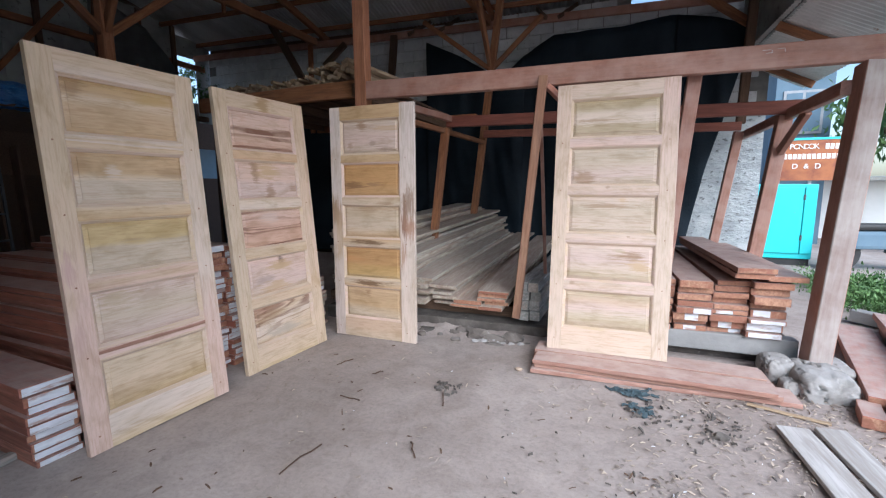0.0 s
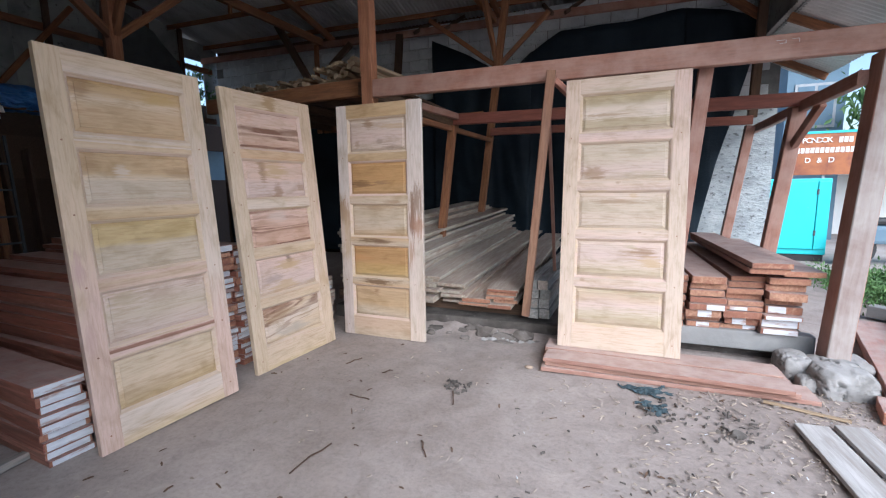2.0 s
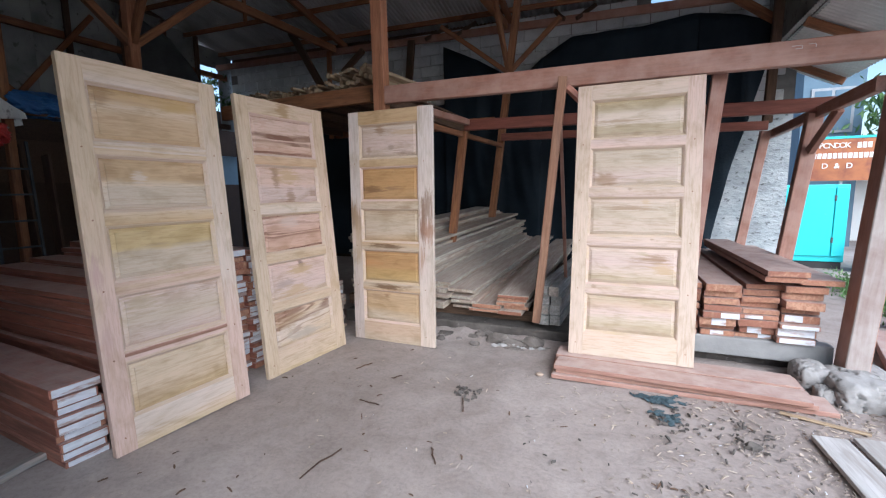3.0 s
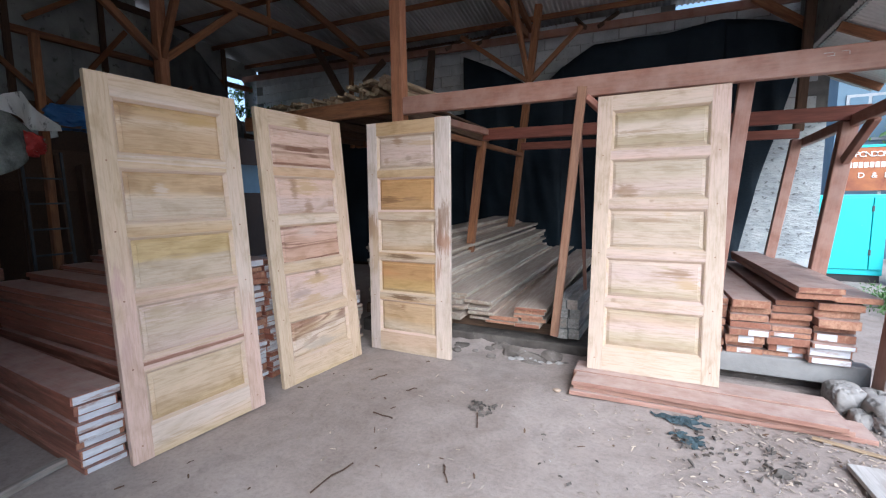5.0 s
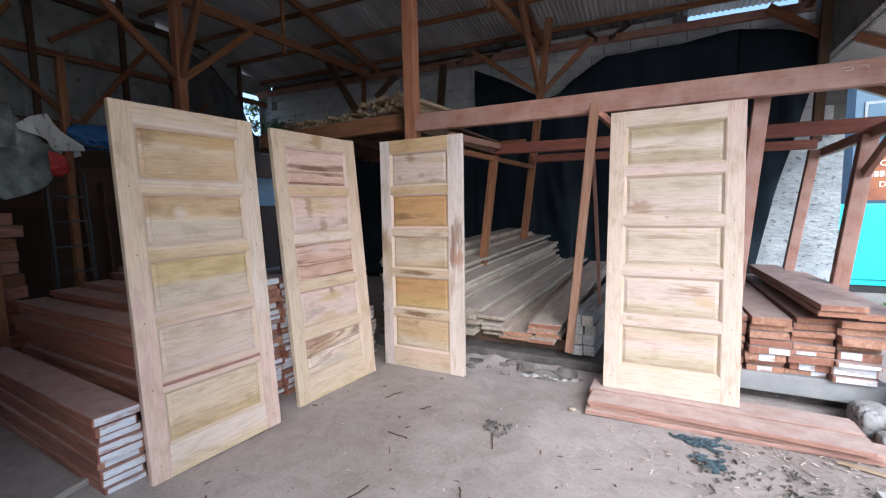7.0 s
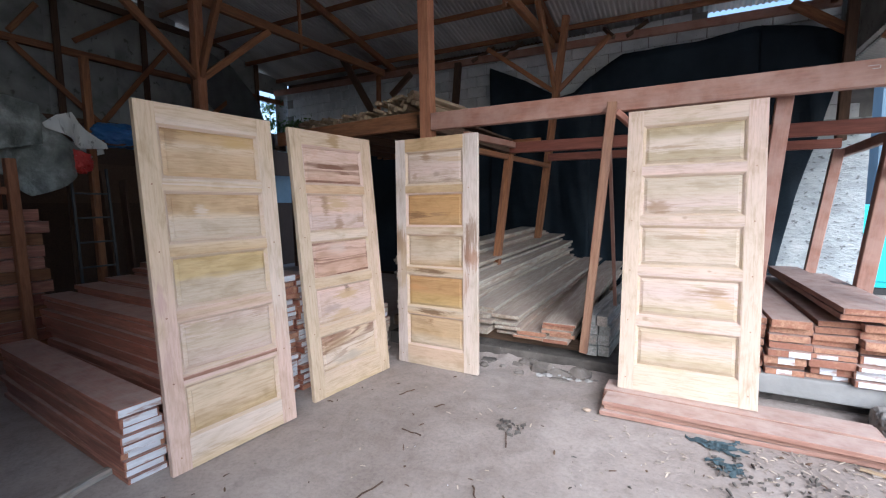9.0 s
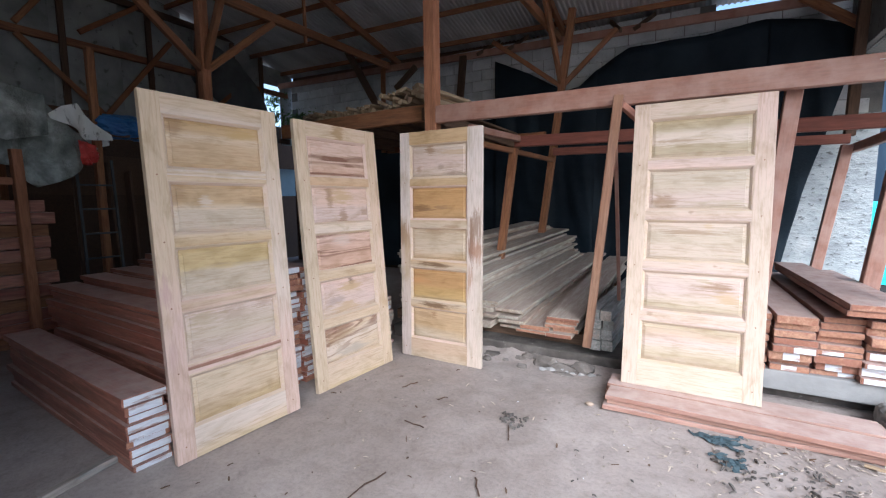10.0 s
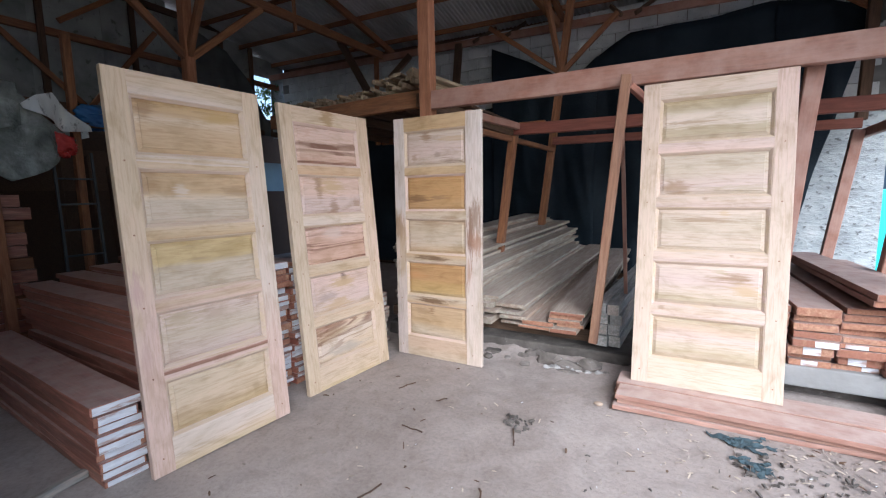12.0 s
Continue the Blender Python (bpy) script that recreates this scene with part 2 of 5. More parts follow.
# second door
B_PANELS = [
    figured("brown_veined_panel", [(0.0, CREAM), (0.35, WHITISH), (0.55, CREAM), (1.0, REDDISH)], ((0.1, 0.06, 0.6), (0.5, 0.10, 0.85), (0.72, 0.05, 0.8), (0.9, 0.09, 0.9)),
            ((0.2, 0.7, 0.2, 0.2, BROWN, 0.5), (0.45, 0.25, 0.35, 0.12, (0.42, 0.36, 0.31), 0.7)), tilt=-0.45, vein_wave=0.5),
    figured("mauve_marked_panel", [(0.0, CREAM), (0.3, MAUVE), (1.0, PINK)], (), ((0.53, 0.78, 0.045, 0.17, (0.13, 0.08, 0.06), 0.85), (0.5, 0.68, 0.18, 0.16, TAN, 0.9),
            (0.28, 0.42, 0.14, 0.12, (0.36, 0.28, 0.25), 0.6), (0.42, 0.22, 0.22, 0.16, TAN, 0.7))),
    figured("red_veined_panel", [(0.0, (0.57, 0.38, 0.29)), (0.5, REDDISH), (1.0, PINK)], ((0.05, 0.05, 0.9), (0.40, 0.05, 0.85), (0.52, 0.035, 0.9), (0.95, 0.06, 0.95), (0.76, 0.03, 0.5)),
            ((0.45, 0.75, 0.14, 0.16, MAUVE, 0.7),), vein_wave=0.24),
    figured("mauve_stained_panel", [(0.0, MAUVE), (0.45, MAUVE), (0.55, PINK), (1.0, PINK)], (), ((0.30, 0.72, 0.06, 0.28, BROWN, 0.75), (0.48, 0.72, 0.18, 0.22, TAN, 0.9),
            (0.5, 0.22, 0.07, 0.25, BROWN, 0.6), (0.88, 0.28, 0.05, 0.09, BROWN, 0.5)), seam=(0.52, (0.58, 0.42, 0.33), 0.5)),
    figured("pink_veined_panel", [(0.0, REDDISH), (0.4, (0.58, 0.42, 0.33)), (1.0, PINK)], ((0.06, 0.05, 0.9), (0.40, 0.05, 0.85), (0.54, 0.055, 0.95), (0.97, 0.05, 0.95)),
            ((0.2, 0.75, 0.06, 0.10, REDDISH, 0.7),), vein_wave=0.22),
]
B_RAILS = [
    figured("yellowed_bottom_rail", side="Y", bands=[(0.0, (0.53, 0.41, 0.25)), (0.3, CREAM), (1.0, (0.58, 0.45, 0.34))]),
    figured("plain_cream_rail", side="Y", bands=[(0.0, CREAM), (1.0, (0.56, 0.42, 0.30))]),
    figured("tan_middle_rail", side="Y", bands=[(0.0, (0.54, 0.405, 0.275)), (1.0, CREAM)]),
    figured("white_cream_rail", side="Y", bands=[(0.0, WHITISH), (1.0, (0.60, 0.49, 0.38))]),
    figured("orange_tan_rail", side="Y", bands=[(0.0, (0.53, 0.36, 0.225)), (1.0, (0.55, 0.395, 0.26))]),
    figured("marked_top_rail", side="Y", bands=[(0.0, CREAM), (1.0, (0.56, 0.43, 0.32))], spots=((0.52, 0.5, 0.09, 0.75, (0.34, 0.22, 0.11), 0.8),)),
]
B_STILES = [figured("cream_stile", [(0.0, CREAM), (0.5, (0.56, 0.45, 0.34)), (1.0, CREAM)], upright=True),
            figured("warm_cream_stile", [(0.0, CREAM), (0.5, (0.58, 0.45, 0.35)), (1.0, (0.55, 0.42, 0.30))], upright=True, spots=((0.28, 0.5, 0.04, 0.3, TAN, 0.4),))]
# third door
C_PANELS = [
    figured("olive_tan_panel", [(0.0, OLIVE), (0.25, GREYISH), (0.5, TAN), (1.0, (0.46, 0.33, 0.20))], (), ((0.42, 0.82, 0.07, 0.12, BROWN, 0.8), (0.25, 0.8, 0.16, 0.16, BROWN, 0.4)), tilt=0.15),
    figured("orange_ochre_panel", [(0.0, OLIVE), (0.25, OCHRE), (0.5, ORANGE), (1.0, ORANGE)], (), ((0.15, 0.6, 0.2, 0.1, (0.48, 0.24, 0.10), 0.6),), seam=(0.46, (0.42, 0.25, 0.12), 0.5)),
    figured("greyish_tan_panel", [(0.0, TAN), (0.4, GREYISH), (1.0, (0.48, 0.375, 0.26))], (), ((0.6, 0.88, 0.4, 0.07, BROWN, 0.35),)),
    figured("brown_streaked_ochre_panel", [(0.0, (0.45, 0.29, 0.15)), (0.4, ORANGE), (1.0, ORANGE)], (), ((0.22, 0.36, 0.22, 0.09, (0.17, 0.09, 0.045), 0.75), (0.55, 0.38, 0.14, 0.06, BROWN, 0.7))),
    figured("spotted_grey_panel", [(0.0, GREYISH), (0.5, MAUVE), (1.0, GREYISH)], (), ((0.36, 0.82, 0.07, 0.16, BROWN, 0.75), (0.17, 0.28, 0.05, 0.10, BROWN, 0.5), (0.55, 0.32, 0.05, 0.08, (0.3, 0.22, 0.17), 0.6),
            (0.75, 0.16, 0.18, 0.12, (0.25, 0.17, 0.12), 0.7), (0.8, 0.72, 0.2, 0.08, TAN, 0.6))),
]
C_RAILS = [
    figured("brownish_bottom_rail", side="Y", bands=[(0.0, GREYISH), (0.5, (0.52, 0.385, 0.28)), (1.0, (0.50, 0.37, 0.27))]),
    figured("dark_centred_rail", side="Y", bands=[(0.0, TAN), (1.0, GREYISH)], spots=((0.45, 0.5, 0.32, 0.42, (0.15, 0.085, 0.045), 0.9),)),
    figured("dark_streaked_rail", side="Y", bands=[(0.0, GREYISH), (1.0, TAN)], spots=((0.48, 0.6, 0.30, 0.36, (0.15, 0.085, 0.045), 0.9),)),
    figured("grey_tan_rail", side="Y", bands=[(0.0, GREYISH), (1.0, (0.53, 0.41, 0.29))], spots=((0.7, 0.2, 0.15, 0.2, BROWN, 0.5),)),
    figured("dull_tan_rail", side="Y", bands=[(0.0, TAN), (1.0, (0.50, 0.365, 0.22))]),
    figured("ochre_top_rail", side="Y", bands=[(0.0, (0.49, 0.34, 0.19)), (1.0, (0.51, 0.36, 0.21))]),
]
C_STILES = [figured("smeared_pale_stile", [(0.0, (0.54, 0.45, 0.41)), (0.4, (0.56, 0.46, 0.39)), (0.55, (0.50, 0.38, 0.29)), (0.63, (0.58, 0.50, 0.45)), (1.0, (0.60, 0.52, 0.47))], upright=True, wave=0.04,
                    spots=((0.55, 0.7, 0.05, 0.5, BROWN, 0.55), (0.44, 0.4, 0.10, 0.3, TAN, 0.5))),
            figured("brown_streaked_stile", [(0.0, WHITISH), (0.5, (0.60, 0.51, 0.45)), (1.0, (0.61, 0.53, 0.48))], upright=True, wave=0.04,
                    spots=((0.52, 0.68, 0.10, 0.22, (0.22, 0.11, 0.07), 0.9), (0.59, 0.42, 0.07, 0.42, (0.26, 0.17, 0.12), 0.8), (0.38, 0.8, 0.07, 0.15, (0.38, 0.22, 0.14), 0.7), (0.49, 0.35, 0.05, 0.35, (0.36, 0.20, 0.13), 0.8)))]
# fourth door
PALE, DUN = (0.555, 0.445, 0.36), (0.43, 0.345, 0.235)
D_PANELS = [
    figured("olive_edged_pink_panel", [(0.0, PALE), (0.22, DUN), (0.40, GREYISH), (0.55, MAUVE), (0.72, (0.53, 0.40, 0.30)), (0.88, DUN), (1.0, PALE)], wave=0.14),
    figured("brown_clouded_panel", [(0.0, MAUVE), (0.2, DUN), (0.36, PALE), (0.6, MAUVE), (1.0, PALE)], (), ((0.74, 0.72, 0.16, 0.12, BROWN, 0.75), (0.84, 0.45, 0.12, 0.12, TAN, 0.8), (0.62, 0.82, 0.08, 0.10, DUN, 0.7)), wave=0.12),
    figured("grey_marked_panel", [(0.0, GREYISH), (0.3, PALE), (0.6, GREYISH), (1.0, PALE)], (), ((0.45, 0.72, 0.24, 0.08, BROWN, 0.55), (0.62, 0.85, 0.05, 0.12, TAN, 0.6))),
    figured("greyed_panel", [(0.0, GREYISH), (0.3, MAUVE), (0.6, GREYISH), (1.0, (0.48, 0.40, 0.31))], (), ((0.20, 0.22, 0.14, 0.14, BROWN, 0.6), (0.8, 0.2, 0.2, 0.1, DUN, 0.5))),
    figured("olive_streaked_panel", [(0.0, PALE), (0.14, DUN), (0.32, DUN), (0.42, WHITISH), (0.56, WHITISH), (0.68, DUN), (0.92, (0.44, 0.35, 0.22)), (1.0, PALE)], (), ((0.3, 0.45, 0.25, 0.03, BROWN, 0.5),), wave=0.12),
]
D_RAILS = [figured("pale_bottom_rail", side="Y", bands=[(0.0, PALE), (0.5, (0.59, 0.46, 0.36)), (1.0, (0.58, 0.44, 0.34))])] + [
    figured("pale_rail", side="Y", bands=[(0.0, MAUVE), (0.5, (0.59, 0.455, 0.37)), (1.0, PALE)], spots=((x, 0.8, 0.03, 0.2, BROWN, 0.5),)) for x in (0.1, 0.7, 0.45)] + [
    figured("pinkish_rail", side="Y", bands=[(0.0, PINK), (1.0, MAUVE)]), figured("cream_top_rail", side="Y", bands=[(0.0, PALE), (1.0, (0.58, 0.455, 0.36))], spots=((0.5, 0.15, 0.3, 0.12, DUN, 0.5),))]
D_STILES = [figured("cream_edge_stile", [(0.0, PALE), (0.5, (0.58, 0.46, 0.36)), (1.0, (0.58, 0.45, 0.36))], upright=True),
            figured("plain_pale_stile", [(0.0, PALE), (0.5, (0.57, 0.455, 0.365)), (1.0, PINK)], upright=True)]
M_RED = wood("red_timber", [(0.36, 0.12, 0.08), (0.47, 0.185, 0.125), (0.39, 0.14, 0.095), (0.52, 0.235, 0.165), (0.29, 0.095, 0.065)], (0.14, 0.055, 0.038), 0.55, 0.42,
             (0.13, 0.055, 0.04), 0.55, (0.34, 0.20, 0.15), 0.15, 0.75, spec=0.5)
# Lighter copy of the red timber: yard light put into its tints.
M_REDBOARD = wood("lit_pinkish_red_board", [(0.34, 0.18, 0.135), (0.42, 0.245, 0.195), (0.31, 0.155, 0.115), (0.45, 0.28, 0.22)], (0.18, 0.08, 0.055), 0.55, 0.55, (0.22, 0.10, 0.07), 0.45, (0.50, 0.36, 0.30), 0.14, 0.9)
# Bright yard light put into the paler tints and top faces.
M_YARD = wood("lit_red_timber", [(0.52, 0.235, 0.165), (0.58, 0.30, 0.22), (0.47, 0.19, 0.13)], (0.22, 0.07, 0.045), 0.4, 0.5, (0.16, 0.06, 0.04), 0.5, None, 0, 0.9, spec=0.5)
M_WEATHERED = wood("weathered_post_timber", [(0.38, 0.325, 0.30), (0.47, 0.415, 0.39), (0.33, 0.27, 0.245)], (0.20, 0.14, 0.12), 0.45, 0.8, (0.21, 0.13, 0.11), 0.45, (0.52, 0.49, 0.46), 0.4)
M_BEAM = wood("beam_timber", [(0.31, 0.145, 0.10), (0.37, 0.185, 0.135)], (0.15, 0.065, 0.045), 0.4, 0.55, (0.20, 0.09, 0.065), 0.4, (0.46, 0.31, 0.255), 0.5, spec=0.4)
M_REDBEAM = wood("red_beam_timber", [(0.23, 0.075, 0.05), (0.28, 0.10, 0.07)], (0.11, 0.04, 0.03), 0.4, 0.6, (0.14, 0.05, 0.04), 0.4)
M_POST = wood("orange_post_timber", [(0.34, 0.145, 0.075), (0.40, 0.18, 0.10)], (0.16, 0.06, 0.03), 0.5, 0.65, (0.20, 0.09, 0.05), 0.4)
M_PROP = wood("brown_batten", [(0.34, 0.19, 0.12), (0.40, 0.24, 0.16), (0.30, 0.16, 0.10)], (0.16, 0.08, 0.05), 0.5, 0.65, (0.20, 0.11, 0.08), 0.6)
M_ROOFWOOD = wood("roof_timber", [(0.30, 0.13, 0.06), (0.36, 0.17, 0.085), (0.26, 0.12, 0.06)], (0.12, 0.05, 0.03), 0.5, 0.7, (0.12, 0.06, 0.04), 0.5)
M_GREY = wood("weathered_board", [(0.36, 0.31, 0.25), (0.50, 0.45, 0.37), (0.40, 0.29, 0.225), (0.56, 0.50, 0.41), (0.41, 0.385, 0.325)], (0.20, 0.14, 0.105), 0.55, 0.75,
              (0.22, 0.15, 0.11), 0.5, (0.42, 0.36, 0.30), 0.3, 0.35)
M_GREYBLOCK = wood("grey_timber", [(0.27, 0.275, 0.26), (0.42, 0.40, 0.375), (0.22, 0.24, 0.23), (0.36, 0.31, 0.27)], (0.12, 0.10, 0.09), 0.5, 0.8)
M_BLEACHED = wood("bleached_plank", [(0.48, 0.46, 0.44), (0.57, 0.54, 0.52), (0.51, 0.47, 0.44)], (0.25, 0.21, 0.19), 0.45, 0.75, (0.28, 0.24, 0.21), 0.5)
M_ENDCUT = wood("cut_end_wood", [(0.43, 0.22, 0.14), (0.37, 0.175, 0.115), (0.50, 0.29, 0.19), (0.31, 0.14, 0.095)], (0.20, 0.08, 0.045), 0.5, 0.75)
M_DARKWOOD = wood("old_dark_wood", [(0.10, 0.06, 0.04), (0.14, 0.085, 0.055)], (0.04, 0.025, 0.02), 0.5, 0.8)
M_PALESTICK = wood("pale_offcut_wood", [(0.38, 0.28, 0.18), (0.45, 0.35, 0.24), (0.32, 0.22, 0.14)], (0.22, 0.14, 0.08), 0.4, 0.7)
M_WHITE = rough_mat("white_end_paint", [(0.50, 0.50, 0.53), (0.72, 0.73, 0.76)], 14.0, 0.7, 0.2, 0.004, (0.36, 0.22, 0.17), 9.0, 0.56, (1, 0.6, 2.5))


def dirt():
    m, n, l, b = mat("packed_dirt")
    c = n.new("ShaderNodeTexCoord").outputs["Object"]
    big, mid, fine, speck = tex(n, l, c, 0.7, 5, 0.6, 0.6), tex(n, l, c, 5.0, 6, 0.65, 0.8), tex(n, l, c, 40.0, 6, 0.7), tex(n, l, c, 130.0, 4, 0.7)
    r = ramp(n, [(0.30, (0.258, 0.209, 0.183)), (0.5, (0.335, 0.281, 0.253)), (0.70, (0.405, 0.352, 0.324))])
    l.new(big, r.inputs["Fac"])
    r2 = ramp(n, [(0.34, (0.62, 0.60, 0.58)), (0.52, (1, 1, 1)), (0.70, (1.22, 1.20, 1.18))])
    l.new(mid, r2.inputs["Fac"])
    col = mix(n, l, "MULTIPLY", 0.42, r.outputs["Color"], r2.outputs["Color"])
    r3 = ramp(n, [(0.36, (0.55, 0.52, 0.50)), (0.50, (1, 1, 1)), (0.66, (1.3, 1.27, 1.24))])
    l.new(fine, r3.inputs["Fac"])
    col = mix(n, l, "MULTIPLY", 0.28, col, r3.outputs["Color"])
    f = ramp(n, [(0.66, (0, 0, 0)), (0.71, (0.75, 0.75, 0.75))])
    l.new(speck, f.inputs["Fac"])
    col = mix(n, l, "MIX", f.outputs["Color"], col, (0.46, 0.41, 0.36))
    d = ramp(n, [(0.25, (0.5, 0.5, 0.5)), (0.30, (0, 0, 0))])
    l.new(speck, d.inputs["Fac"])
    col = mix(n, l, "MIX", d.outputs["Color"], col, (0.09, 0.07, 0.06))
    l.new(col, b.inputs["Base Color"])
    b.inputs["Roughness"].default_value = 0.95
    h = n.new("ShaderNodeMath")
    h.operation = "MULTIPLY_ADD"
    h.inputs[1].default_value = 0.6
    l.new(fine, h.inputs[0])
    l.new(mid, h.inputs[2])
    bump(n, l, b, h.outputs[0], 0.55, 0.015)
    return m


M_DIRT = dirt()
M_BLOCK = rough_mat("concrete_block", [(0.48, 0.51, 0.52), (0.62, 0.65, 0.66), (0.74, 0.76, 0.76)], 3.0, 0.92, 0.5, 0.01, (0.2, 0.2, 0.2), 45.0)
M_MORTAR = rough_mat("mortar", [(0.16, 0.16, 0.155), (0.24, 0.24, 0.23)], 6.0, 0.95, 0.4)
M_PLASTER = rough_mat("peeling_plaster", [(0.24, 0.26, 0.27), (0.36, 0.39, 0.40), (0.48, 0.50, 0.50)], 2.4, 0.9, 0.9, 0.03, (0.08, 0.08, 0.078), 11.0, 0.57, (1, 1, 1.7))
M_RUBBLE = rough_mat("mortared_rubble", [(0.21, 0.195, 0.18), (0.30, 0.285, 0.27), (0.40, 0.38, 0.365)], 5.0, 0.95, 0.6, 0.012, (0.24, 0.22, 0.205), 20.0, 0.63)
M_DULLSTONE = rough_mat("earthy_rubble", [(0.10, 0.083, 0.072), (0.16, 0.137, 0.12), (0.23, 0.20, 0.18)], 7.0, 0.95, 0.8, 0.02, (0.40, 0.38, 0.36), 16.0, 0.64)
M_CONC = rough_mat("grey_concrete", [(0.22, 0.215, 0.21), (0.33, 0.32, 0.31)], 4.0, 0.92, 0.4, 0.01)
M_KERB = rough_mat("earthy_kerb", [(0.055, 0.046, 0.040), (0.095, 0.082, 0.072), (0.15, 0.13, 0.115)], 5.0, 0.95, 0.7, 0.02, (0.26, 0.24, 0.22), 18.0, 0.64)
M_TARP = rough_mat("dark_tarpaulin", [(0.007, 0.012, 0.019), (0.018, 0.029, 0.040)], 1.5, 0.6, 0.3, 0.02)
M_TARP.node_tree.nodes["Principled BSDF"].inputs["Specular IOR Level"].default_value = 0.15
M_ZINC = rough_mat("corrugated_zinc", [(0.36, 0.365, 0.36), (0.56, 0.57, 0.56), (0.74, 0.74, 0.72)], 1.6, 0.42, 0.2, 0.004, (0.24, 0.14, 0.08), 9.0, 0.66, (1, 0.3, 1), 0.35)
M_BAMBOO = rough_mat("grey_wall_sheet", [(0.16, 0.175, 0.168), (0.27, 0.285, 0.275), (0.38, 0.395, 0.38)], 1.5, 0.85, 0.3, 0.01, (0.09, 0.09, 0.085), 7.0, 0.6)
M_TEAL = rough_mat("turquoise_metal_paint", [(0.03, 0.47, 0.50), (0.045, 0.56, 0.60)], 1.5, 0.45, 0.1, 0.004, (0.06, 0.12, 0.12), 16.0, 0.70)
M_SIGN = rough_mat("orange_sign_paint", [(0.20, 0.055, 0.025), (0.36, 0.12, 0.04), (0.15, 0.04, 0.03)], 2.6, 0.6, 0.1, 0.004)
M_LETTER = rough_mat("white_lettering", [(0.75, 0.74, 0.70), (0.85, 0.84, 0.8)], 9.0, 0.6, 0.1, 0.002)
M_BLUEWALL = rough_mat("blue_wall_paint", [(0.09, 0.15, 0.20), (0.14, 0.21, 0.27)], 1.0, 0.8, 0.2, 0.01)
M_WALLWHITE = rough_mat("white_wall_paint", [(0.66, 0.66, 0.64), (0.78, 0.78, 0.76)], 1.0, 0.85, 0.2, 0.01)
M_BLUETARP = rough_mat("blue_tarpaulin", [(0.02, 0.09, 0.26), (0.04, 0.16, 0.40)], 4.0, 0.4, 0.5, 0.02)
M_SACK = rough_mat("clear_plastic_sheet", [(0.10, 0.115, 0.105), (0.24, 0.26, 0.24), (0.50, 0.53, 0.50)], 3.5, 0.25, 0.7, 0.03)
# Dark streaks on the sack paint in fold shading as well as print.
M_SACKWHITE = rough_mat("white_woven_sack", [(0.70, 0.72, 0.70), (0.85, 0.86, 0.84)], 5.0, 0.6, 0.4, 0.01, (0.16, 0.17, 0.16), 9.0, 0.57, (1, 2.0, 0.8))
M_REDCLOTH = rough_mat("red_plastic", [(0.42, 0.03, 0.03), (0.60, 0.06, 0.05)], 6.0, 0.5, 0.4, 0.01, (0.7, 0.6, 0.5), 20.0, 0.64)
M_TEALRAG = rough_mat("blue_grey_rag", [(0.03, 0.045, 0.052), (0.06, 0.095, 0.11)], 9.0, 0.9, 0.5, 0.01)
M_CHIP = wood("wood_shaving", [(0.50, 0.42, 0.34), (0.62, 0.55, 0.48), (0.40, 0.31, 0.24)], (0.34, 0.22, 0.14), 0.3, 0.8)
M_LEAF = rough_mat("green_leaf", [(0.05, 0.11, 0.03), (0.09, 0.18, 0.05), (0.13, 0.24, 0.075)], 3.0, 0.6, 0.2, 0.01)
M_BLACK = rough_mat("black_rubber", [(0.012, 0.012, 0.013), (0.03, 0.03, 0.03)], 6.0, 0.6, 0.2, 0.01)
M_DULLSTEEL = rough_mat("dull_steel", [(0.045, 0.05, 0.052), (0.08, 0.085, 0.09)], 6.0, 0.6, 0.1, 0.01)
M_STEEL = rough_mat("grey_steel", [(0.25, 0.26, 0.27), (0.35, 0.36, 0.37)], 6.0, 0.4, 0.1, 0.01)


# ---- building helpers ----
def thing(name, m, label, category, group="", kind=""):
    ob = new(name)
    ob.empty_display_size = 0.1
    ob.matrix_world = m
    return tagged(ob, label, category, group, kind)


def finish(name, bm, material, m=None):
    me = bpy.data.meshes.new(name)
    bm.to_mesh(me)
    bm.free()
    me.materials.append(material)
    ob = new(name, me)
    if m is not None:
        ob.matrix_world = m
    return ob


def part(name, bm, material, parent, label="", m=None):
    ob = finish(name, bm, material)
    ob.parent = parent
    if m is not None:
        ob.matrix_local = m
    return tagged(ob, label)


def sawn(L, w, h, seg=4, wob=0.0015, ch=0.004, rng=None, close=True):
    """A sawn length along x from 0 to L, centred on y and z, with chamfered arrises and a little warp."""
    rng = rng or random
    bm = bmesh.new()
    prof = [(-w / 2 + ch, -h / 2), (w / 2 - ch, -h / 2), (w / 2, -h / 2 + ch), (w / 2, h / 2 - ch),
            (w / 2 - ch, h / 2), (-w / 2 + ch, h / 2), (-w / 2, h / 2 - ch), (-w / 2, -h / 2 + ch)]
    loops = []
    for i in range(seg + 1):
        oy, oz = rng.uniform(-wob, wob), rng.uniform(-wob, wob)
        loops.append([bm.verts.new((L * i / seg, y + oy + rng.uniform(-wob, wob) * 0.3, z + oz)) for y, z in prof])
    for a, b in zip(loops, loops[1:]):
        for j in range(8):
            bm.faces.new((a[j], b[j], b[(j + 1) % 8], a[(j + 1) % 8]))
    bm.faces.new(loops[0])
    bm.faces.new(loops[-1][::-1])
    bmesh.ops.recalc_face_normals(bm, faces=bm.faces)
    return bm


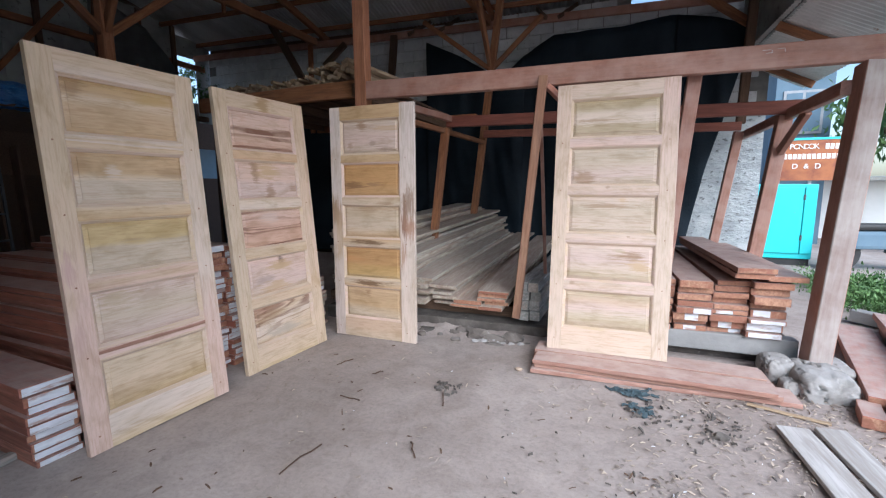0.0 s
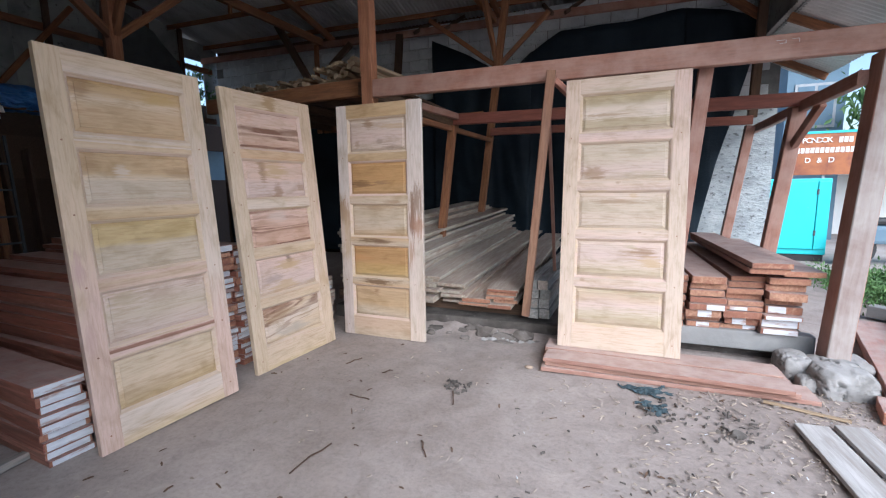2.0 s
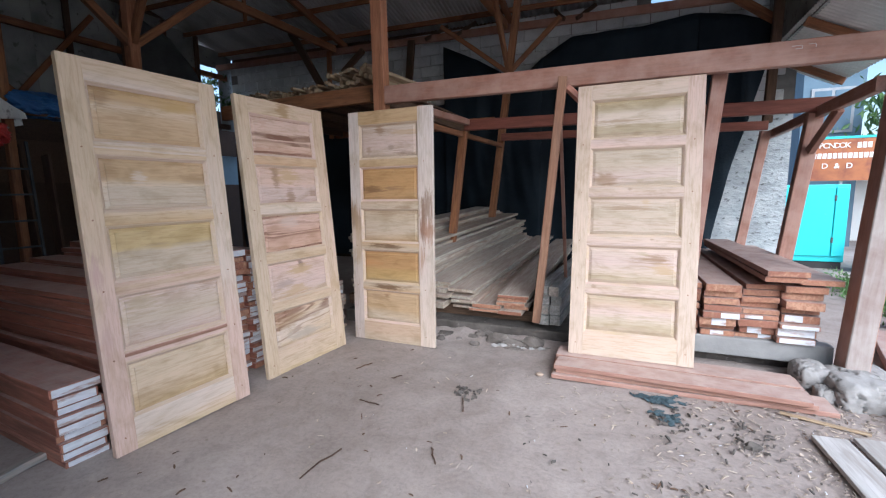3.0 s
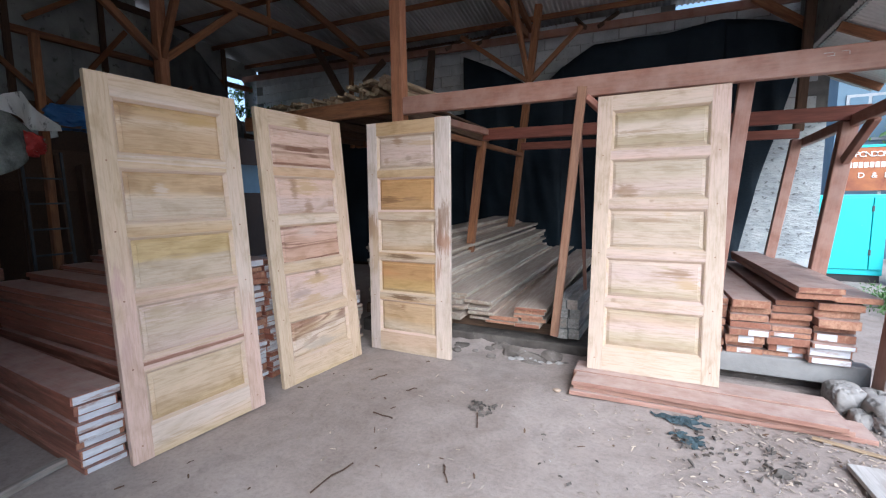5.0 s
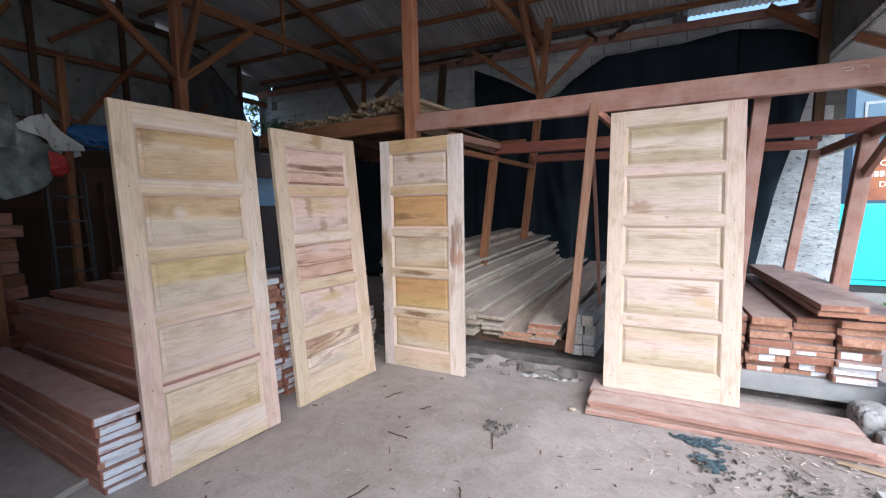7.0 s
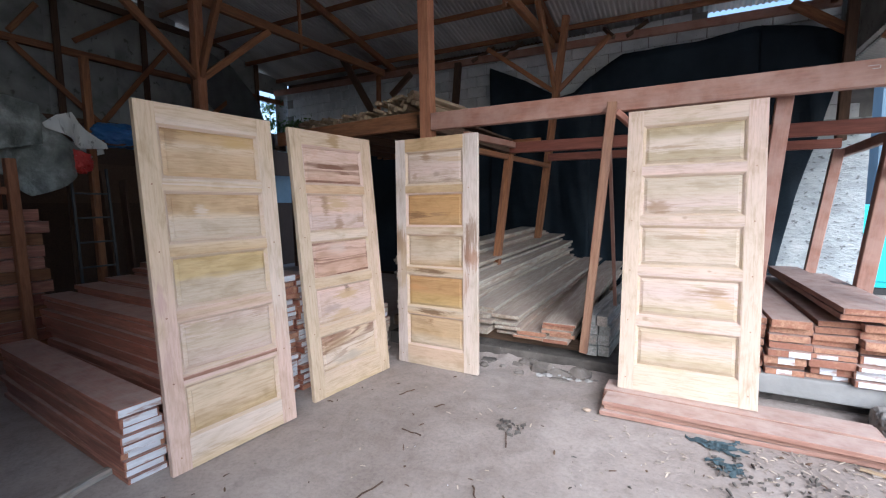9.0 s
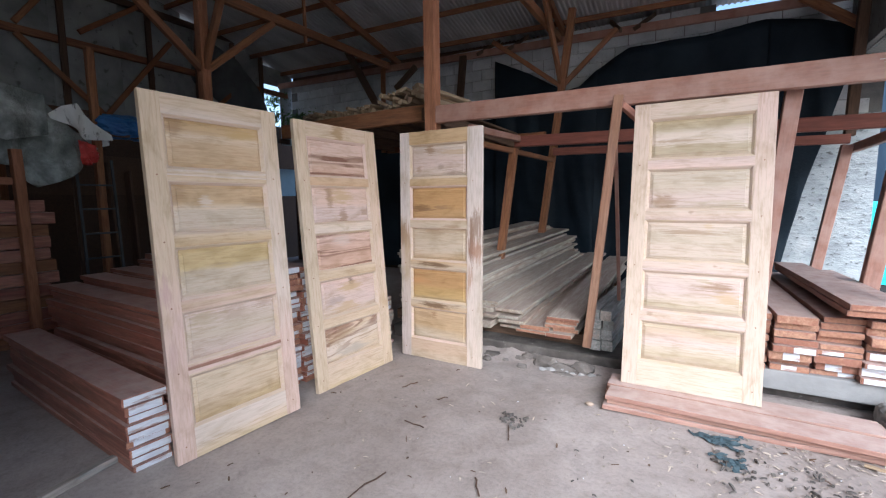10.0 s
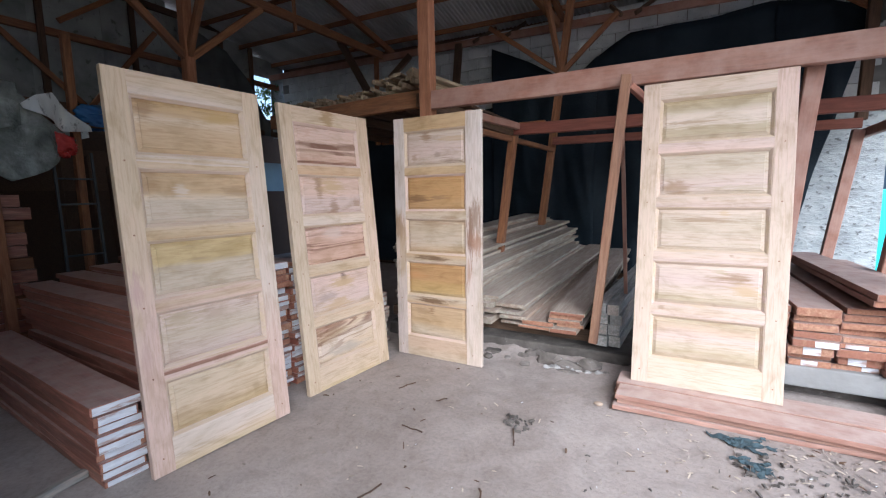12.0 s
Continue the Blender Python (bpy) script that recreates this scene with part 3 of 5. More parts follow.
def axis(p0, p1, roll=0.0):
    """A pose at p0 whose x runs to p1 and whose z stays as upright as it can."""
    a, b = Vector(p0), Vector(p1)
    x = (b - a).normalized()
    up = Vector((0, 0, 1)) if abs(x.z) < 0.95 else Vector((0, 1, 0))
    y = up.cross(x).normalized()
    z = x.cross(y)
    r = Matrix((x, y, z)).transposed().to_4x4()
    return Matrix.Translation(a) @ r @ pose(0, 0, 0, roll, 0, 0), (b - a).length


def timber(name, p0, p1, w, h, material, label="", category="", group="", kind="", parent=None, seg=4, wob=0.002, roll=0.0):
    m, L = axis(p0, p1, roll)
    ob = finish(name, sawn(L, w, h, seg, wob, min(0.006, w * 0.1)), material)
    if parent is not None:
        ob.parent = parent
        ob.matrix_basis = parent.matrix_basis.inverted() @ m
    else:
        ob.matrix_world = m
    return tagged(ob, label, category, group, kind)


def plank(p, yaw, L, w, h, material, label, group, white=0.0, cut=None, pitch=0.0, roll=0.0, name="plank"):
    """A loose board: its near end centred at p on its underside, running along yaw. white: the painted share of its near end."""
    m = Matrix.Translation(p) @ pose(0, 0, 0, 0, 0, yaw) @ pose(0, 0, 0, roll, -pitch, 0) @ Matrix.Translation((0, 0, h / 2))
    ob = tagged(finish(name, sawn(L, w, h, 5, 0.003, 0.003), material, m), label, "plank", group)
    if cut:
        bm = bmesh.new()
        bmesh.ops.create_cube(bm, size=1.0, matrix=Matrix.Translation((-0.0015, 0, 0)) @ Matrix.Diagonal((0.004, w - 0.008, h - 0.006, 1)))
        part("cut_end", bm, cut, ob, "freshly sawn orange end grain")
    if white:
        bm = bmesh.new()
        ww = (w - 0.01) * white
        off = random.uniform(-1, 1) * (w - 0.01 - ww) / 2
        bmesh.ops.create_cube(bm, size=1.0, matrix=Matrix.Translation((-0.004, off, 0)) @ Matrix.Diagonal((0.005, ww, h - 0.007, 1)))
        part("end_paint", bm, M_WHITE, ob, "white sealing paint on the end")
    return ob


def slab(x0, y0, z0, x1, y1, z1, bev=0.0):
    bm = bmesh.new()
    bmesh.ops.create_cube(bm, size=1.0, matrix=Matrix.Translation(((x0 + x1) / 2, (y0 + y1) / 2, (z0 + z1) / 2)) @ Matrix.Diagonal((x1 - x0, y1 - y0, z1 - z0, 1)))
    if bev:
        bmesh.ops.bevel(bm, geom=bm.edges[:], offset=bev, segments=2, affect="EDGES", profile=0.6)
    return bm


# ---- ground ----
def steps(lo, hi, fine, far):
    a = list(np.arange(lo, hi + 1e-6, fine))
    left, right, d = [], [], fine
    while a[-1] + sum(right) < far:
        d *= 1.35
        right.append(d)
    out, x = a[:], a[-1]
    for s in right:
        x += s
        out.append(x)
    x = a[0]
    for s in right:
        x -= s
        out.insert(0, x)
    return out


def ground():
    xs, ys = steps(-4.5, 3.0, 0.05, 400), steps(0.6, 4.6, 0.05, 400)
    verts, faces = [], []
    for y in ys:
        for x in xs:
            v = Vector((x, y, 0))
            near = max(0.0, 1 - max(0, abs(x) - 6) / 6) * max(0.0, 1 - max(0, abs(y - 3) - 6) / 6)
            z = 0.012 * noise.noise(v * 1.7) + 0.005 * noise.noise(v * 7) + 0.0025 * noise.noise(v * 23)
            verts.append((x, y, z * near - 0.004))
    nx = len(xs)
    for j in range(len(ys) - 1):
        for i in range(nx - 1):
            a = j * nx + i
            faces.append((a, a + 1, a + nx + 1, a + nx))
    me = bpy.data.meshes.new("ground")
    me.from_pydata(verts, [], faces)
    me.materials.append(M_DIRT)
    me.polygons.foreach_set("use_smooth", [True] * len(faces))
    return tagged(new("ground", me), "packed grey-brown earth floor strewn with shavings", "ground", kind="structure")


ground()


# ---- walls ----
BACK, LEFT, PLATE = 8.0, -9.0, 4.35
SLOPE, FALL, RIDGE_Y = 0.22, 0.0227, 1.6


def block_wall():
    """The rear wall: plaster at the yard end, a dark face put in for shade behind the stacks, bare blocks above."""
    wall = thing("wall_back", pose(0, 0, 0), "bare concrete block wall with rough plaster below", "wall", kind="structure")
    part("plaster_face", slab(0.6, BACK - 0.004, -0.1, 2.05, BACK + 0.14, 2.6), M_PLASTER, wall, "peeling pale plaster")
    # Dark colour here paints in the deep shade behind doors and stacks.
    part("board_face", slab(LEFT + 0.1, BACK - 0.004, -0.1, 0.6, BACK + 0.14, 2.6), M_DARKWOOD, wall, "dark face put in for deep shade")
    part("mortar_bed", slab(LEFT + 0.1, BACK + 0.008, 2.6, 0.12, BACK + 0.13, PLATE), M_MORTAR, wall, "grey mortar joints")
    part("mortar_bed", slab(0.12, BACK + 0.008, 2.6, 2.05, BACK + 0.13, 4.16), M_MORTAR, wall, "grey mortar joints")
    timber("eave_board", (LEFT, BACK + 0.16, 4.46), (0.02, BACK + 0.16, 4.26), 0.02, 0.34, M_DARKWOOD, "dark eave board", parent=wall)
    return wall


wall_back = block_wall()


def left_wall():
    w = thing("wall_left", pose(0, 0, 0), "grey sheet wall on a timber frame", "wall", kind="structure")
    y = -2.0
    while y < 7.2:
        wd = min(1.05, 7.25 - y)
        lap = 0.012 * (round((y + 2) / 1.05) % 2)
        part("sheet", slab(LEFT - 0.02 - lap, y - 0.03, 2.95, LEFT - 0.012 - lap, y + wd + 0.03, 4.53 + (7.9 - max(y + wd, 3.2 - y)) * SLOPE + 0.2), M_BAMBOO, w)
        y += wd
    part("corner_sheet", slab(LEFT - 0.03, 7.22, 4.28, LEFT - 0.022, 8.14, 4.7), M_BAMBOO, w)
    part("corner_sheet", slab(LEFT - 0.03, 7.74, 2.9, LEFT - 0.022, 8.14, 4.29), M_BAMBOO, w)
    # Added dark backing: gloom of the lower opening put into its colour.
    part("lower_sheet", slab(LEFT - 0.5, -4, -0.1, LEFT - 0.45, 9.2, 1.64), M_DARKWOOD, w, "dark backing standing for the dim space below the sheets")
    part("upper_lower_sheet", slab(LEFT - 0.5, -4, 2.35, LEFT - 0.45, 9.2, 3.42), M_DARKWOOD, w, "dark backing standing for the dim space below the sheets")
    part("upper_lower_sheet", slab(LEFT - 0.5, -4, 1.64, LEFT - 0.45, 7.75, 2.35), M_DARKWOOD, w, "dark backing standing for the dim space below the sheets")
    for z in (2.98, 4.09, 5.0):
        timber("wall_rail", (LEFT + 0.05, -2, z), (LEFT + 0.05, 7.9, z), 0.08, 0.11, M_DARKWOOD if z != 4.09 else M_ROOFWOOD, parent=w)
    for y in (0.9, 1.7, 2.5, 3.39, 4.7, 5.6, 6.4, 7.12):
        timber("stud", (LEFT + 0.11, y, 0), (LEFT + 0.11, y, 4.9 if y > 5 else 5.3), 0.06, 0.09, M_DARKWOOD if y > 3 else M_ROOFWOOD, parent=w)
    for y0, z0, y1, z1 in ((2.8, 4.0, 3.9, 2.95), (3.9, 2.98, 5.05, 4.5), (3.6, 4.25, 4.5, 4.95), (2.8, 4.15, 3.15, 4.65), (5.5, 3.1, 6.4, 3.9)):
        timber("diagonal_brace", (LEFT + 0.17, y0, z0), (LEFT + 0.17, y1, z1), 0.05, 0.08, M_ROOFWOOD, parent=w)
    return w


left_wall()


# ---- roof ----


def roof_z(y, x=-4.3):
    """The underside of the zinc: two pitches, and the whole shed a little lower towards the yard."""
    return 4.53 + (7.9 - (y if y > RIDGE_Y else 2 * RIDGE_Y - y)) * SLOPE - FALL * (x + 4.3)


def roof():
    """Corrugated zinc in two pitches."""
    verts, faces = [], []
    pitch, amp, x0, x1 = 0.076, 0.012, LEFT - 0.3, 1.64
    cols = int((x1 - x0) / (pitch / 4))
    ys = [BACK + 0.16, 6.2, 4.4, RIDGE_Y, -0.2, -1.1]
    for i in range(cols + 1):
        x = x0 + i * pitch / 4
        for k, y in enumerate(ys):
            verts.append((x, y, roof_z(y, x) + amp * math.sin(x / pitch * 2 * math.pi)))
    k = len(ys)
    for i in range(cols):
        for j in range(k - 1):
            a = i * k + j
            faces.append((a, a + 1, a + k + 1, a + k))
    me = bpy.data.meshes.new("roof")
    me.from_pydata(verts, [], faces)
    me.materials.append(M_ZINC)
    tagged(new("roof", me), "weathered corrugated zinc roof sheets", "roof", kind="structure")


roof()

RACK = "timbers of the shed frame"


def trusses():
    for x in (-5.6, -2.1, 1.5):
        t = thing("roof_truss", pose(x, 0, 0), "red-brown timber roof truss on posts", "roof truss", "roof trusses", "structure")
        under = lambda y: roof_z(y, x) - 0.16
        fall = -FALL * (x + 5.6)
        timber("tie_beam", (x, -0.8, 4.13 + fall), (x, 7.6, 4.23 + fall), 0.07, 0.13, M_ROOFWOOD, parent=t)
        timber("rafter", (x, RIDGE_Y, under(RIDGE_Y)), (x, 8.0, under(8.0)), 0.07, 0.12, M_ROOFWOOD, parent=t)
        timber("rafter", (x, RIDGE_Y, under(RIDGE_Y)), (x, -0.8, under(-0.8)), 0.07, 0.12, M_ROOFWOOD, parent=t)
        timber("king_post", (x, RIDGE_Y, 4.2), (x, RIDGE_Y, under(RIDGE_Y)), 0.08, 0.08, M_ROOFWOOD, parent=t)
        timber("web_strut", (x, 5.38, 4.02 + fall), (x, 5.36, under(5.36)), 0.04, 0.05, M_ROOFWOOD, parent=t)
    for y in (7.8, 6.95, 6.05, 5.1, 4.2, 3.0, 1.8, 0.4, -0.7):
        timber("purlin", (LEFT, y, roof_z(y, LEFT) - 0.055), (1.62, y, roof_z(y, 1.62) - 0.055), 0.05, 0.08, M_ROOFWOOD,
               "long red-brown purlin under the zinc sheets", "purlin", "roof purlins", "structure", seg=10)
    timber("brace", (-6.06, 6.9, 4.40), (-5.36, 6.9, 3.28), 0.07, 0.13, M_DARKWOOD, "dark slanting brace below the roof", "brace", "wall braces", "structure")
    timber("brace", (-5.42, 7.6, 3.76), (-4.93, 7.6, 4.12), 0.06, 0.12, M_DARKWOOD, "dark slanting brace below the roof", "brace", "wall braces", "structure")
    timber("wall_stud", (-5.76, 7.6, 2.5), (-5.74, 7.6, 4.2), 0.09, 0.06, M_ROOFWOOD, "short brown stud below the timber plate", "stud", kind="structure")
    for x, dx in ((-4.7, 0.1), (-3.3, -0.3), (-2.75, -0.25), (-1.35, 0.2), (-0.7, -0.25)):
        timber("rafter_tail", (x + dx, 7.62, 4.16 - FALL * (x + 4.3)), (x, 7.95, 4.44 - FALL * (x + 4.3)), 0.045, 0.06, M_DARKWOOD, "short dark strut between plate and zinc", "strut", "eave struts", "structure")
    timber("brace", (1.05, 7.5, 4.06), (1.68, 7.5, 3.58), 0.07, 0.11, M_ROOFWOOD, "brown slanting brace at the yard end", "brace", "wall braces", "structure")
    timber("wall_stud", (-4.09, 7.68, 2.4), (-3.92, 7.68, 4.18), 0.14, 0.06, M_DARKWOOD, "dark upright board before the block wall", "stud", kind="structure")
    timber("wall_plate", (LEFT, 7.72, 4.295), (1.6, 7.72, 4.05), 0.07, 0.12, M_BEAM, "timber plate along the top of the block wall", "beam", kind="structure")


trusses()


def main_posts():
    c = timber("post", (-2.33, 3.90, 0), (-2.36, 3.90, 5.3), 0.125, 0.115, M_POST, "tall squared orange-brown timber post", "post", "shed posts", "structure")
    p = thing("post", pose(-5.6, 3.62, 0), "squared timber post with fanned braces", "post", "shed posts", "structure")
    timber("shaft", (-5.6, 3.62, 0), (-5.6, 3.62, 5.4), 0.12, 0.12, M_POST, parent=p)
    for q in ((-5.6, 2.45, 4.13), (-5.6, 4.75, 4.13), (-4.9, 3.62, 4.5)):
        timber("brace", (-5.6, 3.62, 3.16), q, 0.07, 0.09, M_ROOFWOOD, parent=p)
    p = thing("post", pose(-2.0, 6.95, 0), "squared timber post with steep braces below the roof", "post", "shed posts", "structure")
    timber("shaft", (-2.26, 6.95, 0), (-1.73, 6.95, 4.3), 0.10, 0.10, M_ROOFWOOD, parent=p)
    for q in ((-2.12, 6.95, 4.55), (-2.05, 6.5, 4.5), (-3.0, 6.95, 4.05), (-1.1, 6.95, 3.9)):
        timber("brace", (-1.87, 6.95, 3.2), q, 0.06, 0.07, M_ROOFWOOD, parent=p)


main_posts()

# Unseen sheets behind the camera, added to hold back front light.
tagged(finish("wall_front", slab(LEFT, -1.0, -0.1, -0.28, -0.9, 3.9), M_BAMBOO), "unseen grey sheet added to keep light off the left", "wall", kind="structure")
tagged(finish("wall_front_upper", slab(LEFT, -1.0, 3.9, 1.66, -0.9, roof_z(-0.95, 1.66) - 0.03), M_BAMBOO), "unseen grey sheet added to block high front light", "wall", kind="structure")


def lean_to():
    """A lower zinc roof on the yard side, with an invented sheet gable above it that blocks light."""
    verts, faces, pitch = [], [], 0.076
    n = int(6.4 / (pitch / 4))
    for i in range(n + 1):
        y = 1.7 + i * pitch / 4
        for x in (1.62, 2.5):
            verts.append((x, y, 3.1 - 0.5 * (x - 1.9) + 0.012 * math.sin(y / pitch * 2 * math.pi)))
    for i in range(n):
        faces.append((2 * i, 2 * i + 1, 2 * i + 3, 2 * i + 2))
    me = bpy.data.meshes.new("lean_to_roof")
    me.from_pydata(verts, [], faces)
    me.materials.append(M_ZINC)
    tagged(new("lean_to_roof", me), "low weathered zinc lean-to roof on the yard side", "roof", kind="structure")
    # Added gable sheet: keeps high sky light out of the shed.
    bm = bmesh.new()
    out = [(1.7, 3.2), (BACK + 0.1, 3.2), (BACK + 0.1, roof_z(BACK, 1.7) - 0.03), (1.7, roof_z(1.7, 1.7) - 0.03)]
    loops = [[bm.verts.new((x, y, z)) for y, z in out] for x in (1.66, 1.70)]
    bm.faces.new(loops[0])
    bm.faces.new(loops[1][::-1])
    for k in range(4):
        bm.faces.new((loops[0][k], loops[1][k], loops[1][(k + 1) % 4], loops[0][(k + 1) % 4]))
    bmesh.ops.recalc_face_normals(bm, faces=bm.faces)
    tagged(finish("wall_gable", bm, M_BAMBOO), "grey sheet added above the lean-to to block light", "wall", kind="structure")
    for y in (1.9, 4.4, 6.2, 7.6):
        timber("lean_to_rafter", (1.62, y, 3.17), (2.46, y, 2.75), 0.05, 0.09, M_ROOFWOOD, "dark rafter under the lean-to roof", "rafter", "lean-to rafters", "structure")


lean_to()


def rack_frame():
    def t(name, a, b, w, h, material=M_BEAM, label="red-brown sawn timber of the storage frame"):
        return timber(name, a, b, w, h, material, label, "beam", RACK, "structure")
    beam = t("beam", (-2.27, 3.87, 2.325), (2.05, 3.87, 2.285), 0.07, 0.165, label="heavy red-brown front beam with chalk marks")
    for x, z, w, h in ((0.93, 2.335, 0.05, 0.003), (0.95, 2.315, 0.04, 0.003), (1.02, 2.337, 0.04, 0.003), (0.985, 2.315, 0.003, 0.02), (1.06, 2.315, 0.003, 0.02)):
        part("chalk_mark", slab(x, 3.832, z, x + w, 3.836, z + h), M_BLEACHED, beam, "pale chalk stroke", beam.matrix_basis.inverted())
    t("beam", (-1.95, 5.2, 2.19), (1.62, 5.2, 2.13), 0.07, 0.125, M_REDBEAM)
    t("beam", (-1.95, 6.85, 2.22), (1.5, 6.85, 2.16), 0.06, 0.11, M_REDBEAM)
    t("side_rail", (-1.93, 3.92, 2.18), (-1.9, 5.16, 2.22), 0.06, 0.07)
    t("side_rail", (-1.99, 3.92, 2.07), (-1.97, 6.88, 2.10), 0.05, 0.06, M_ROOFWOOD)
    t("side_rail", (1.46, 3.93, 2.06), (1.62, 7.3, 2.08), 0.06, 0.10)
    t("frame_post", (-2.23, 5.2, 0), (-1.968, 5.2, 2.12), 0.09, 0.09, M_ROOFWOOD)
    t("frame_post", (1.29, 5.25, 0), (1.50, 5.25, 2.06), 0.12, 0.11)
    t("frame_post", (1.23, 6.95, 0), (1.50, 6.95, 2.1), 0.11, 0.10)
    t("frame_post", (1.50, 6.9, 2.2), (1.55, 6.9, 4.4), 0.1, 0.1, M_DARKWOOD, "dark upper post below the added gable sheet")
    t("frame_post", (0.37, 4.02, 0.1), (0.54, 3.99, 2.24), 0.10, 0.09)
    stout = t("frame_post", (1.415, 3.80, 0.12), (1.57, 3.88, 2.2), 0.135, 0.18, M_WEATHERED, "stout weathered timber post, bare and grey in front, on a rubble footing")
    stout.data.materials.append(M_BEAM)
    turn = stout.matrix_world.to_3x3()
    for f in stout.data.polygons:
        if abs((turn @ f.normal).x) > 0.7:
            f.material_index = 1
    t("knee_brace", (1.47, 5.18, 1.72), (1.52, 4.75, 2.03), 0.05, 0.08)


rack_frame()


# ---- doors ----
def door(x, y, z, yaw, lean, W, H, panels, rails, stiles, sr=0.112):
    d = thing("panel_door", pose(x, y, z, 0, 0, yaw) @ pose(0, 0, 0, -lean), "", "door", "new wooden doors")
    T, top, bot, mid = 0.038, 0.115, 0.178, 0.066
    sl = 0.108
    op = (H - top - bot - 4 * mid) / 5
    upright = pose(0, 0, 0, 0, -90, 0)
    for x0, w in ((0, sl), (W - sr, sr)):
        bm = sawn(H, w, T, 6, 0.0006, 0.002)
        part("stile", bm, stiles[1] if x0 else stiles[0], d, "", pose(x0 + w / 2, T / 2, 0) @ pose(0, 0, 0, 0, 0, 0) @ Matrix(((0, -1, 0, 0), (0, 0, -1, 0), (1, 0, 0, 0), (0, 0, 0, 1))))
    z0 = 0.0
    inner = W - sl - sr
    hs = [bot] + [mid] * 4 + [top]
    for i, h in enumerate(hs):
        bm = sawn(inner + 0.002, h, T - 0.0016, 5, 0.0005, 0.0015)
        part("rail", bm, rails[i], d, "", Matrix.Translation((sl - 0.001, T / 2, z0 + h / 2)) @ Matrix(((1, 0, 0, 0), (0, 0, -1, 0), (0, 1, 0, 0), (0, 0, 0, 1))))
        z0 += h
        if i < 5:
            pm = panels[i]
            part("panel", raised_panel(inner, op), pm, d, "", Matrix.Translation((sl, 0, z0)))
            for px in (sl - 0.055, W - sr + 0.055):
                peg = bmesh.new()
                bmesh.ops.create_cone(peg, cap_ends=True, segments=10, radius1=0.0045, radius2=0.0045, depth=0.004, matrix=pose(px, -0.0005, z0 - h / 2, 90))
                part("dowel_end", peg, M_PROP, d, "small brown dowel end")
            part("moulding", moulding(inner, op), M_RAIL, d, "", Matrix.Translation((sl, 0, z0)))
            z0 += op
    return d


def ring(bm, w, h, inset, depth):
    return [bm.verts.new(p) for p in ((inset, depth, inset), (w - inset, depth, inset), (w - inset, depth, h - inset), (inset, depth, h - inset))]


def skin(bm, loops, cap=True):
    for a, b in zip(loops, loops[1:]):
        for j in range(4):
            bm.faces.new((a[j], a[(j + 1) % 4], b[(j + 1) % 4], b[j]))
    if cap:
        bm.faces.new(loops[-1])
        bm.faces.new(loops[0][::-1])
    bmesh.ops.recalc_face_normals(bm, faces=bm.faces)


def raised_panel(w, h):
    bm = bmesh.new()
    skin(bm, [ring(bm, w, h, -0.004, 0.030), ring(bm, w, h, -0.004, 0.0225), ring(bm, w, h, 0.018, 0.022), ring(bm, w, h, 0.040, 0.0145), ring(bm, w, h, 0.042, 0.0105)])
    return bm


def moulding(w, h):
    bm = bmesh.new()
    a = [ring(bm, w, h, 0.0003, 0.022), ring(bm, w, h, 0.0003, 0.0015), ring(bm, w, h, 0.006, 0.003), ring(bm, w, h, 0.010, 0.0095), ring(bm, w, h, 0.017, 0.0145), ring(bm, w, h, 0.019, 0.0218)]
    skin(bm, a, False)
    return bm


tagged(door(-2.492, 1.313, 0.002, 85.7, 3.8, 0.838, 2.10, A_PANELS, A_RAILS, A_STILES), "pale yellow-pink five-panel wooden door leaning on plank stacks")
tagged(door(-2.481, 2.380, 0.002, 85.4, 4.8, 0.872, 2.11, B_PANELS, B_RAILS, B_STILES, 0.125), "five-panel wooden door with red-streaked panels leaning back")
tagged(door(-2.445, 3.450, 0.002, -0.5, 0.5, 0.845, 2.11, C_PANELS, C_RAILS, C_STILES, 0.138), "five-panel wooden door with ochre panels before a post")
tagged(door(-0.450, 3.480, 0.110, 0.0, 7.0, 0.874, 2.098, D_PANELS, D_RAILS, D_STILES), "pale new five-panel wooden door standing on planks")


# ---- plank stacks ----
def pile(x0, y0, z0, yaw, cols, layers, L, w, h, material, label, group, white, cut=None, jit=0.015, gap=0.006):
    """Columns of boards, set out across their run, each column layers high."""
    a = radians(yaw)
    ex, ey = Vector((math.cos(a), math.sin(a), 0)), Vector((-math.sin(a), math.cos(a), 0))
    for c in range(cols):
        z = z0
        n = layers[c] if isinstance(layers, (list, tuple)) else layers
        for k in range(n):
            hh, ww = h * random.uniform(0.7, 1.2), w * random.uniform(0.84, 1.0)
            p = Vector((x0, y0, 0)) + ey * (w + gap) * (c + 0.5) + ex * random.uniform(0, jit) + ey * random.uniform(-0.014, 0.014)
            wh = random.choice(white)
            plank((p.x, p.y, z), yaw + random.uniform(-0.5, 0.5), L * random.uniform(0.96, 1.0), ww, hh, material, label, group, wh, cut)
            z += hh + 0.0045


RB = "red-brown sawn plank stacked on the floor"
# low row beside the first door, ends towards the yard
pile(-2.63, 1.37, 0.0, 176.2, 1, 9, 2.25, 0.235, 0.044, M_RED, RB, "low plank stack", [0.98, 0.95, 0.75, 0.0, 0.9], M_ENDCUT, 0.04)
# tall stack behind the leaning doors
pile(-2.72, 2.72, 0.0, 178.0, 5, [20, 21, 19, 18, 17], 2.15, 0.235, 0.044, M_RED, "red-brown plank in the tall stack behind the doors", "tall plank stack",
     [0.95, 0.9, 0.6, 0.0, 0.4], M_ENDCUT, 0.06)
